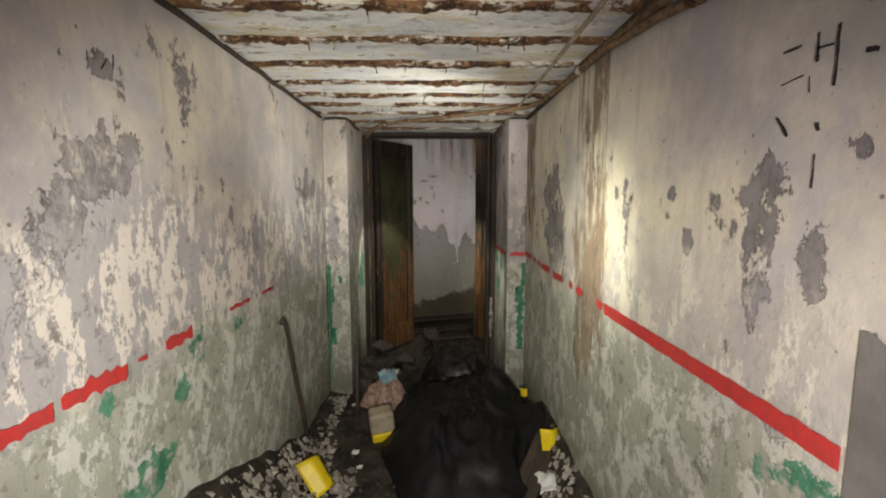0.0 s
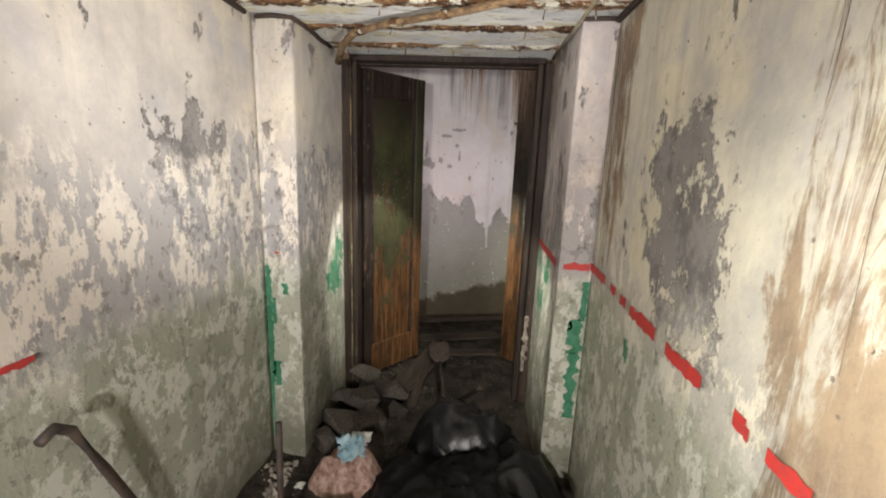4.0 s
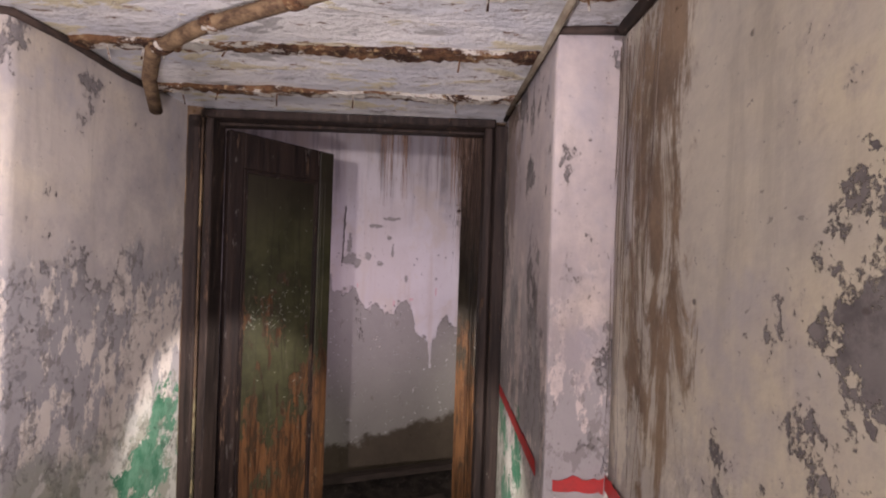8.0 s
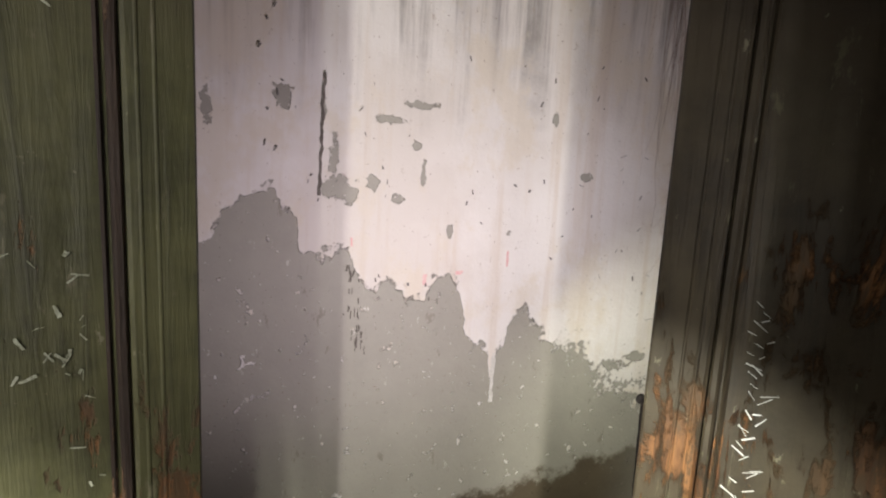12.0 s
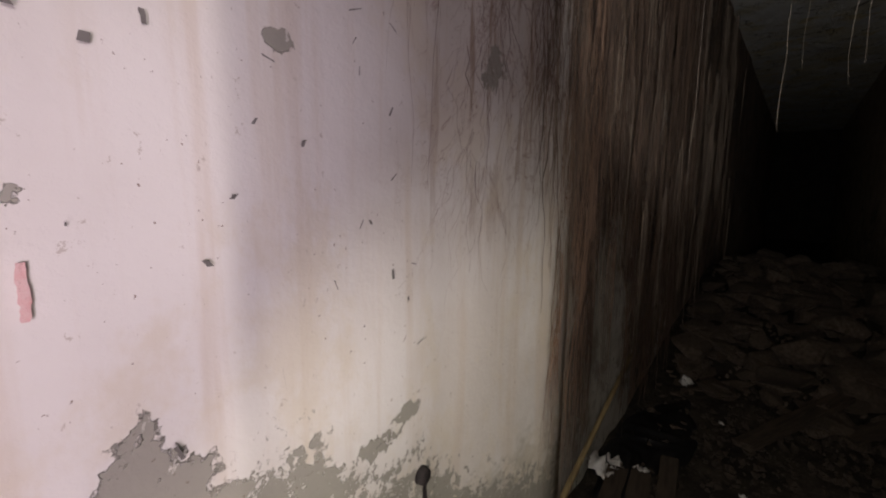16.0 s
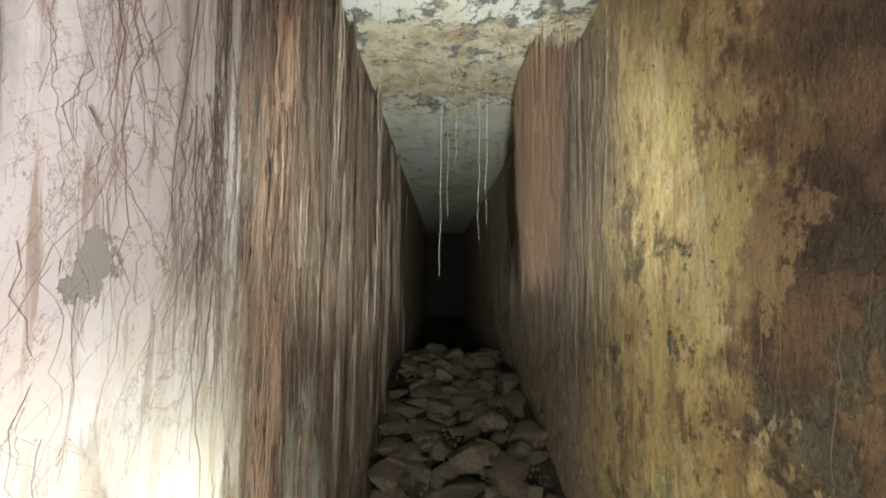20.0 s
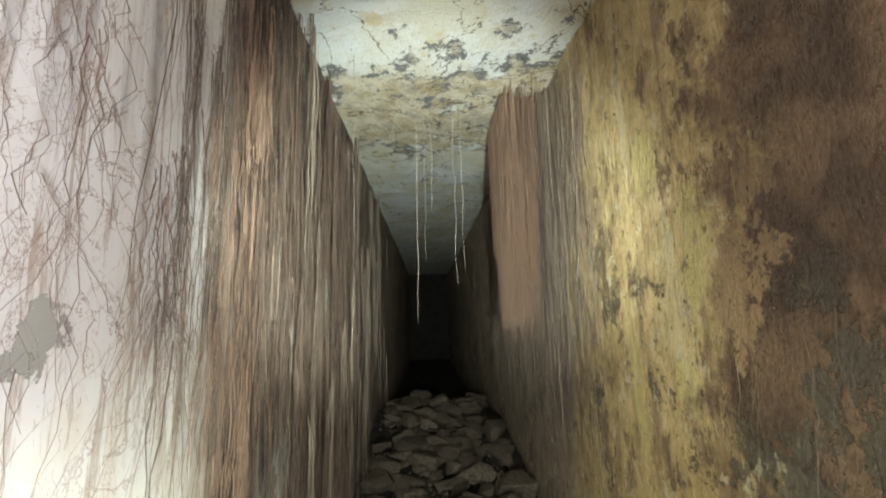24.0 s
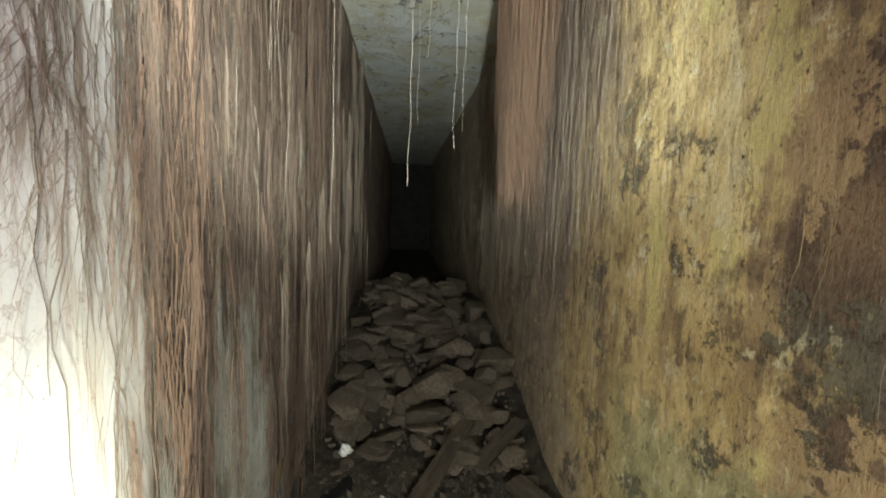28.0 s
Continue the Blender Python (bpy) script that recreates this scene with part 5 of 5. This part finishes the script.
crumbs("dark_grit", ((-0.8, 0.6, 0.9, 3.9), (-0.5, 0.5, 3.6, 5.2), (0.3, 3.0, 4.3, 5.6)), 1600, 0.012, OLDWOOD, "dark crumbs of rotten wood and earth", 6)

# shovel and boards in the doorway
shovel = tagged(new("shovel"), "old shovel lying in the doorway, blade up", "shovel")
shovel.matrix_world = look((0.02, 3.52, 0.06), (-0.10, 4.30, 0.16))
part("shaft", bar([(0, 0, 0.0), (0.004, 0.005, -0.3), (0, 0, -0.55)], 0.014, 8), OLDWOOD, shovel, "weathered wooden shaft", True)
bm = bmesh.new()
rows = []
for j in range(8):
    f = j / 7
    w = 0.075 * (1 if f < 0.75 else 1 - (f - 0.75) * 1.6) * (0.55 + 0.45 * min(1, f * 5))
    rows.append([bm.verts.new((w * (i / 4 - 1), 0.018 * (i / 4 - 1) ** 2 + 0.02 * f, -0.55 - 0.24 * f)) for i in range(9)])
for ra, rb in zip(rows, rows[1:]):
    for i in range(8):
        bm.faces.new((ra[i], ra[i + 1], rb[i + 1], rb[i]))
blade = part("blade", bm, IRON, shovel, "dull grey steel blade", True)
blade.modifiers.new("thickness", "SOLIDIFY").thickness = 0.003
board("door_board", (-0.34, 3.74, 0.03), (-0.12, 4.26, 0.10), 0.16, 0.02, OLDWOOD, "grey rotten board fallen in the doorway", 8, group="fallen boards")
board("door_board", (-0.20, 3.66, 0.02), (-0.16, 4.20, 0.12), 0.06, 0.02, OLDWOOD, "thin rotten batten fallen in the doorway", 0, group="fallen boards")
board("door_board", (-0.12, 3.40, 0.02), (0.30, 3.62, 0.05), 0.05, 0.02, OLDWOOD, "thin rotten batten fallen in the doorway", 0, group="fallen boards")
board("door_board", (0.10, 3.78, 0.02), (0.22, 3.60, 0.22), 0.03, 0.02, OLDWOOD, "splintered batten leaning in the doorway", 0, group="fallen boards")
board("wall_batten", (-0.75, 4.93, 0.05), (0.62, 5.36, 0.03), 0.07, 0.04, OLDWOOD, "dark rotten batten lying at the foot of the wall")
board("door_board", (-0.50, 4.62, 0.02), (0.38, 4.86, 0.03), 0.12, 0.02, OLDWOOD, "grey rotten board fallen in the doorway", 3, group="fallen boards")
board("door_board", (-0.30, 4.40, 0.02), (0.34, 4.52, 0.02), 0.10, 0.02, OLDWOOD, "grey rotten board fallen in the doorway", -3, group="fallen boards")

# cables and pipes at the ceiling
slung = tagged(part("conduit", bar([(0.655, 0.2, 1.90), (0.650, 0.85, 1.965), (0.645, 1.30, 2.045), (0.640, 1.70, 2.09), (0.635, 2.2, 2.10), (0.615, 2.55, 2.10), (0.56, 2.70, 2.10), (0.36, 2.82, 2.10), (0.05, 3.01, 2.098), (-0.28, 3.17, 2.098), (-0.44, 3.27, 2.092), (-0.54, 3.40, 2.07), (-0.60, 3.52, 2.02)], 0.018, 8, flat=0.8), PIPE, smooth=True), "rusty conduit slung across under the ceiling", "conduit")
for a, b, f in (((0.36, 2.82, 2.10), (0.05, 3.01, 2.098), 0.3), ((0.05, 3.01, 2.098), (-0.28, 3.17, 2.098), 0.2), ((0.05, 3.01, 2.098), (-0.28, 3.17, 2.098), 0.85), ((-0.28, 3.17, 2.098), (-0.44, 3.27, 2.092), 0.8), ((0.640, 1.70, 2.09), (0.635, 2.2, 2.10), 0.5), ((0.650, 0.85, 1.965), (0.645, 1.30, 2.045), 0.6)):
    a, b = Vector(a), Vector(b)
    c, d = a + (b - a) * f, (b - a).normalized()
    part("collar", bar([c - d * 0.016, c - d * 0.010, c + d * 0.010, c + d * 0.016], 0.0225, 9, flat=0.8), RUST, slung, "rusted joint collar", True)
tagged(part("conduit", bar([(0.652, 0.3, 2.10), (0.652, 1.2, 2.112), (0.65, 1.9, 2.11), (0.652, 2.6, 2.114), (0.65, 3.12, 2.112)], 0.014, 6), CABLE, smooth=True), "black cable run along the ceiling corner", "cable")
tagged(part("conduit", bar([(0.645, 0.4, 2.03), (0.645, 1.1, 2.07), (0.64, 1.62, 2.10), (0.64, 2.0, 2.112)], 0.016, 6), PIPE, smooth=True), "rusty thin pipe run along the ceiling corner", "pipe")
tagged(part("cable", bar([(XL + 0.012 + 0.004 * math.sin(i * 2.1), 0.2 + i * 0.145, HC - 0.014 - 0.005 * abs(math.sin(i * 1.7))) for i in range(21)], 0.011, 6), CABLE, smooth=True), "black cable run along the ceiling corner", "cable")
tagged(part("cable", bar([(-0.83, 3.145, HC - 0.02), (-0.76, 3.15, HC - 0.014), (-0.68, 3.17, HC - 0.016), (-0.672, 3.3, HC - 0.014), (-0.672, 3.48, HC - 0.024), (-0.67, 3.6, HC - 0.02)], 0.010, 6), CABLE, smooth=True), "black cable looped round the pier", "cable")
tagged(part("cable", bar([(0.68, 3.15, HC - 0.013), (0.62, 3.152, HC - 0.011), (0.52, 3.16, HC - 0.012), (0.515, 3.35, HC - 0.010), (0.514, 3.6, HC - 0.010), (0.512, 3.80, HC - 0.012)], 0.009, 6), CABLE, smooth=True), "black cable looped round the pier", "cable")
tagged(part("thin_pipe", bar([(0.50, 0.3, 2.118), (0.502, 1.2, 2.112), (0.505, 2.1, 2.110), (0.508, 2.85, 2.106), (0.510, 3.2, 2.108), (0.505, 3.7, 2.115)], 0.009, 6), TIN, smooth=True), "thin pale conduit run under the joists", "conduit")


# ---- roots and the passage ----
def from_wall(line, u, n, x0, x1, z_top, l0, l1, depth=0.0, drop=0.1):
    def start(r):
        p = on(line, u, r.uniform(x0, x1))
        return Vector((p.x, p.y, z_top - drop * r.random() ** 1.4)) + n * (0.004 + r.uniform(0, depth)), r.uniform(l0, l1), n
    return start


def on_right(y0, y1, z_top, l0, l1):
    return lambda r: (Vector((XR - 0.006, r.uniform(y0, y1), z_top - r.uniform(0, 0.05))), r.uniform(l0, l1), Vector((-1, 0, 0)))


strands("hanging_roots", 26, on_right(2.98, 3.16, 2.10, 0.3, 1.0), 0, 0.0018, ROOT, "brown dry roots hanging down the wall corner", 1, 0.006)
strands("hanging_roots", 16, on_right(1.66, 2.05, 2.10, 0.2, 0.8), 0, 0.0014, ROOT, "brown dry roots hanging down the corridor wall", 2, 0.006)
strands("hanging_roots", 9, lambda r: (Vector((r.uniform(-0.45, 0.42), r.uniform(3.96, 4.02), HC - 0.03)), r.uniform(0.05, 0.30), Vector((0, 1, 0))), 0, 0.0014, ROOT_PALE, "fine pale roots hanging from the door head", 3, 0.010)
strands("hanging_roots", 80, lambda r: (Vector((r.choice((r.gauss(0.04, 0.02), r.gauss(0.12, 0.012), r.gauss(0.30, 0.03), r.gauss(0.36, 0.03))), r.uniform(3.98, 4.03), HC)), r.uniform(0.08, 0.34), Vector((0, 1, 0))), 0, 0.0028, ROOT_RED, "russet root tufts hanging inside the doorway", 4, 0.004)
strands("hanging_roots", 1100, lambda r: (Vector((0.34 + 0.20 * r.random() ** 0.7, r.uniform(3.955, 4.06), HC - 0.03)), 0.06 + 0.55 * r.random() ** 2.2, Vector((0, -1, 0))), 0, 0.0014, ROOT_DARK, "dark russet root felt hanging over the door jamb", 24, 0.005, segs=8, branch=0.2)
strands("hanging_roots", 200, lambda r: (Vector((r.choice((r.gauss(0.37, 0.012), r.gauss(0.45, 0.02), r.gauss(0.40, 0.01))), r.uniform(3.95, 4.05), HC - 0.03)), 0.08 + 0.32 * r.random() ** 1.6, Vector((0, -1, 0))), 0, 0.0013, ROOT_RED, "russet root tress hanging over the door jamb", 25, 0.004, segs=8)
strands("wall_roots", 44, from_wall(FAR2, UB, -N1, 1.0, 1.62, 2.9, 0.2, 0.7, 0.0, 1.2), 0, 0.0012, ROOT_HAIR, "fine branching roots creeping down the white wall", 5, 0.030, segs=18, branch=0.72)
strands("wall_roots", 18, from_wall(FAR2, UB, -N1, 1.0, 1.5, 1.75, 0.3, 0.7), 0, 0.0010, ROOT_HAIR, "fine branching roots creeping down the white wall", 6, 0.026, segs=16, branch=0.72)
for x, n, w in ((1.04, 22, 0.020), (1.13, 16, 0.012), (1.25, 12, 0.010), (1.44, 16, 0.03)):
    strands("wall_roots", n, lambda r, x=x, w=w: (lambda p: (Vector((p.x, p.y, 2.98)) - N1 * (0.004 + r.uniform(0, 0.008)), r.uniform(0.25, 0.9), -N1))(on(FAR2, UB, r.gauss(x, w))), 0, 0.0014, ROOT_HAIR, "band of brown roots running down the white wall", int(x * 100), 0.007, segs=12, branch=0.3)
def tresses(line, u, n, x0, x1, count, seed, z_top, drop, l0, l1, spread, depth=0.03, power=1.0):
    """Roots matted into tresses: each starts near one of count centres along a wall, at its tress's own height and length."""
    r0 = random.Random(seed)
    heads = [(x0 + (x1 - x0) * r0.random() ** power, z_top - drop * r0.random() ** 1.3, r0.uniform(l0, l1), r0.uniform(0, depth)) for _ in range(count)]

    def start(r):
        x, z, length, off = r.choice(heads)
        q = on(line, u, x + r.gauss(0, spread))
        return Vector((q.x, q.y, z - r.uniform(0, 0.12))) + n * (0.003 + off + r.uniform(0, 0.012)), length * r.uniform(0.45, 1.0), n
    return start


# the white wall: brown bands that thicken towards the bend, then a bark of roots past it
for x, n, w, l in ((0.87, 30, 0.014, 0.9), (0.80, 12, 0.008, 0.6), (0.93, 16, 0.010, 1.1)):
    strands("wall_roots", n, lambda r, x=x, w=w, l=l: (lambda q: (Vector((q.x, q.y, 2.98)) - N1 * (0.004 + r.uniform(0, 0.004)), l * r.uniform(0.5, 1.5), -N1))(on(FAR1, U1, r.gauss(x, w))), 0, 0.0016, ROOT_HAIR, "thin band of brown roots running down the white wall", int(x * 1000), 0.007, segs=12, branch=0.3)
strands("wall_roots", 150, tresses(FAR2, UB, -N1, 1.02, 1.46, 9, 71, 2.98, 0.9, 0.4, 1.0, 0.014, 0.004), 0, 0.0015, ROOT_HAIR, "brown roots running in bands down the white wall", 71, 0.020, segs=16, branch=0.5)
strands("wall_roots", 240, tresses(FAR2, UB, -N1, 1.62, 1.40, 26, 72, 2.95, 1.7, 0.4, 1.1, 0.010, 0.008, 1.6), 0, 0.0021, ROOT, "brown roots matted beside the bend in the wall", 72, 0.012, segs=11, branch=0.2)
strands("wall_roots", 150, tresses(FAR2, UB, -N1, 1.64, 1.52, 16, 73, 2.6, 1.7, 0.3, 0.9, 0.012, 0.012, 1.3), 0, 0.0018, ROOT_RED, "russet roots matted beside the bend in the wall", 73, 0.016, segs=11, branch=0.4)
strands("root_curtain", 330, tresses(FAR2, U2, -N2, 1.63, 1.86, 30, 74, 2.95, 2.0, 0.4, 1.1, 0.012, 0.02), 0, 0.0024, ROOT_RED, "russet root curtain hanging at the bend in the wall", 74, 0.013, segs=10, branch=0.2)
strands("root_curtain", 950, tresses(FAR2, U2, -N2, 1.70, 3.4, 80, 75, 3.0, 2.0, 0.4, 1.3, 0.018, 0.07), 0, 0.0034, ROOT_DARK, "dark brown root curtain matted on the passage wall", 75, 0.010, segs=9)
strands("root_curtain", 420, tresses(FAR2, U2, -N2, 1.74, 5.4, 60, 76, 3.0, 1.9, 0.4, 1.3, 0.025, 0.09), 0, 0.0034, ROOT, "thick brown root curtain hanging on the passage wall", 76, 0.011, segs=9)


def beard(r):
    """One tress of the root beard: longest in its middle, tapering to a point."""
    g = r.gauss(0, 0.5)
    p = on(NEAR2, U2, 3.22 + 0.30 * g)
    return Vector((p.x, p.y, 3.02 - r.uniform(0, 0.06))) + N2 * (0.03 + 0.24 * r.random() ** 0.8), max(0.2, 1.45 - 0.75 * abs(g) - 0.5 * r.random() ** 1.5), N2


strands("root_beard", 2200, beard, 0, 0.0030, ROOT_RED, "russet root beard hanging from the passage ceiling", 9, 0.003, segs=9)
strands("root_curtain", 180, from_wall(NEAR2, U2, N2, 2.85, 3.25, 3.0, 0.6, 1.6, 0.07), 0, 0.0032, ROOT, "dark brown roots hanging beside the beard", 19, 0.004, segs=9)
strands("root_curtain", 700, from_wall(NEAR2, U2, N2, 2.4, 5.2, 3.0, 0.3, 1.0, 0.03, 1.7), 0, 0.0024, ROOT, "brown roots hanging on the ochre passage wall", 10, 0.011, segs=9)
strands("root_curtain", 60, from_wall(NEAR1, U1, N1, 1.7, 2.35, 3.0, 0.2, 0.8, 0.006, 1.4), 0, 0.0012, ROOT_GOLD, "ochre roots felted on the passage wall", 11, 0.011, segs=10, branch=0.4)
strands("root_curtain", 26, from_wall(NEAR1, U1, N1, 1.2, 2.3, 3.0, 0.2, 0.6, 0.006, 1.4), 0, 0.0010, ROOT, "dark roots felted on the passage wall", 17, 0.012, segs=10, branch=0.4)
for i, (x, y, z0, z1) in enumerate(((2.70, 5.24, 3.02, 1.69), (2.95, 5.06, 3.02, 1.90), (3.05, 5.02, 3.02, 2.0), (2.45, 5.50, 3.02, 1.45), (3.4, 5.3, 3.02, 2.1), (3.0, 5.2, 3.02, 2.35))):
    r = random.Random(i)
    tagged(part("root_thread", bar([(x + r.uniform(-0.006, 0.006), y + r.uniform(-0.006, 0.006), z0 + (z1 - z0) * k / 9) for k in range(10)], 0.0009, 5, taper=0.8), ROOT_PALE, smooth=True), "single pale root hanging free from the ceiling", "root", "root threads")

# the weep hole in the white wall and its dark run
p = on(FAR1, U1, 0.904)
bm = bmesh.new()
bmesh.ops.create_cone(bm, cap_ends=True, segments=16, radius1=0.024, radius2=0.020, depth=0.02, matrix=Matrix.Translation((p.x, p.y - 0.004, 0.706)) @ pose(0, 0, 0, 90, 0, A1))
# solid disc; its black colour paints the shade inside the hole
part("weep_hole", bm, SOOT, wall_far, "dark round weep hole", True)
part("damp_run", ribbon((p.x, p.y - 0.010, 0.69), (0.02, 0, -1), U1, -N1, 0.55, 0.016, 0.5, 0.02, seed=90), SOOT, wall_far, "dark wet run")
for i in range(9):
    r = random.Random(i + 500)
    q = on(FAR1, U1, r.uniform(0.45, 0.98))
    d = U1 * r.uniform(-0.5, 1) + Vector((0, 0, r.uniform(-0.6, 0.8)))
    part("wall_mark", ribbon(Vector((q.x, q.y, r.uniform(0.75, 1.95))) - N1 * 0.008, d, Vector((0, 0, 1)).cross(N1) if abs(d.z) > 0.5 else Z, -N1, r.uniform(0.012, 0.04), r.uniform(0.0015, 0.0035), 0.7, 0.006, seed=600 + i), CEMENT, wall_far)

def on_far(x, z):
    q = on(FAR1, U1, x)
    return Vector((q.x, q.y, z)) - N1 * 0.008


r = random.Random(77)
for i in range(34):
    f = r.random()
    part("wall_fleck", ribbon(on_far(-0.30 + 0.05 * f + r.gauss(0, 0.012), 1.27 - 0.33 * f), (0.1 * r.gauss(0, 1), 0, -1), U1, -N1, r.uniform(0.008, 0.03), r.uniform(0.002, 0.007), 0.8, 0.004, seed=700 + i), DARK_FLECK, wall_far)
for i in range(60):
    part("wall_fleck", ribbon(on_far(r.uniform(-0.6, 0.85), r.uniform(1.05, 2.1)), (r.gauss(0, 0.4), 0, -1), U1, -N1, r.uniform(0.004, 0.022), r.uniform(0.002, 0.008), 0.8, 0.004, seed=760 + i), r.choice((CEMENT, DARK_FLECK)), wall_far)
for i, (x, z, h, w) in enumerate(((-0.033, 1.235, 0.04, 0.016), (0.085, 1.25, 0.014, 0.016), (0.10, 1.252, 0.012, 0.008), (0.27, 1.33, 0.06, 0.008), (-0.29, 1.36, 0.03, 0.006))):
    part("paint_fleck", ribbon(on_far(x, z), DOWN, U1, -N1, h, w, 0.7, 0.004, seed=830 + i), PINK, wall_far, "faint speck of red paint")
part("crack", ribbon(on_far(-0.385, 2.0), (-0.03, 0, -1), U1, -N1, 0.50, 0.010, 0.9, 0.012, gaps=0.25, seed=840), DARK_FLECK, wall_far, "dark upright crack")
part("lime_run", ribbon(on_far(0.242, 0.93), DOWN, U1, -N1, 0.20, 0.016, 0.7, 0.008, seed=842), LIME, wall_far, "white lime run")

# rubble along the passage
rnd = random.Random(12)


def across(x, f):
    a = on(NEAR2, U2, x) if x > 2.3 else on(NEAR1, U1, x)
    b = on(FAR2, U2, x) if x > 1.64 else on(FAR1, U1, x)
    return a + (b - a) * f


for i in range(290):
    x = 2.85 + 3.2 * rnd.random() ** 1.2
    p = across(x, rnd.uniform(0.10, 0.90))
    s = rnd.uniform(0.07, 0.20) if x > 3.1 else rnd.uniform(0.05, 0.12)
    stone(ROCKS, p.x, p.y, ground(p.x, p.y) + s * rnd.uniform(0.0, 0.75), s, rnd, "dull brown rubble stone on the passage floor", "stone", "rubble stones")
for i in range(40):
    p = across(rnd.uniform(1.5, 2.9), rnd.choice((rnd.uniform(0.04, 0.22), rnd.uniform(0.78, 0.95))))
    s = rnd.uniform(0.025, 0.06)
    stone(ROCKS, p.x, p.y, ground(p.x, p.y) + s * 0.2, s, rnd, "small brown stone by the passage wall", "stone", "rubble stones")
crumbs("mud_clods", ((1.4, 2.1, 4.6, 5.3), (1.9, 2.9, 4.6, 5.5), (2.3, 3.1, 4.6, 5.6)), 900, 0.03, OLDWOOD, "dark clods of mud and rotten bark on the passage floor", 19)
crumbs("gravel", tuple((x, x + 0.5, across(x + 0.25, 0.06).y, across(x + 0.25, 0.94).y) for x in (2.9, 3.4, 3.9, 4.6)), 900, 0.026, STONE, "crumbled stone and earth on the passage floor", 9)
for i, (a, b, w, dz) in enumerate((((2.46, 5.18), (3.12, 4.92), 0.09, 0.05), ((2.80, 4.88), (3.14, 4.62), 0.07, 0.06), ((2.74, 4.70), (2.46, 4.48), 0.10, 0.05), ((1.78, 5.25), (2.16, 5.37), 0.07, 0.03), ((1.70, 5.33), (2.02, 5.43), 0.08, 0.012), ((1.66, 5.42), (1.98, 5.51), 0.08, 0.012))):
    board("passage_plank", GX(*a, dz), GX(*b, dz + 0.02), w, 0.025, PLANK, "dark rotten plank lying among the rubble", (-8, 10, 12, -5, 4, 2)[i], group="passage planks")
heap("plastic_sheet", 2.25, 5.50, 0.45, 0.15, 0.012, SACK, 33.0, "flat crumpled black plastic sheet along the passage wall", 0.45, 0.25)
tagged(part("cane_stalk", bar([GX(1.34, 5.47, 0.02), (1.62, 5.545, 0.27), (1.98, 5.605, 0.41), (2.38, 5.665, 0.585)], 0.013, 7, taper=0.75), CANE, smooth=True), "yellow dry cane stalk leaning on the wall", "stalk")
for i, (x, y, s) in enumerate(((1.93, 5.57, 0.11), (1.98, 5.53, 0.07), (2.03, 5.43, 0.05), (2.42, 4.60, 0.08), (2.44, 4.53, 0.09), (2.36, 4.50, 0.05), (2.88, 5.55, 0.06), (2.25, 4.56, 0.04), (2.15, 5.1, 0.025), (2.0, 4.9, 0.02), (2.6, 5.3, 0.02))):
    scrap("paper_scrap", x, y, ground(x, y) + 0.03, s, PAPER, 60 + i, "torn white paper scrap on the passage floor", group="paper scraps", bend=0.7, tilt=(25, 10, 40 * i))
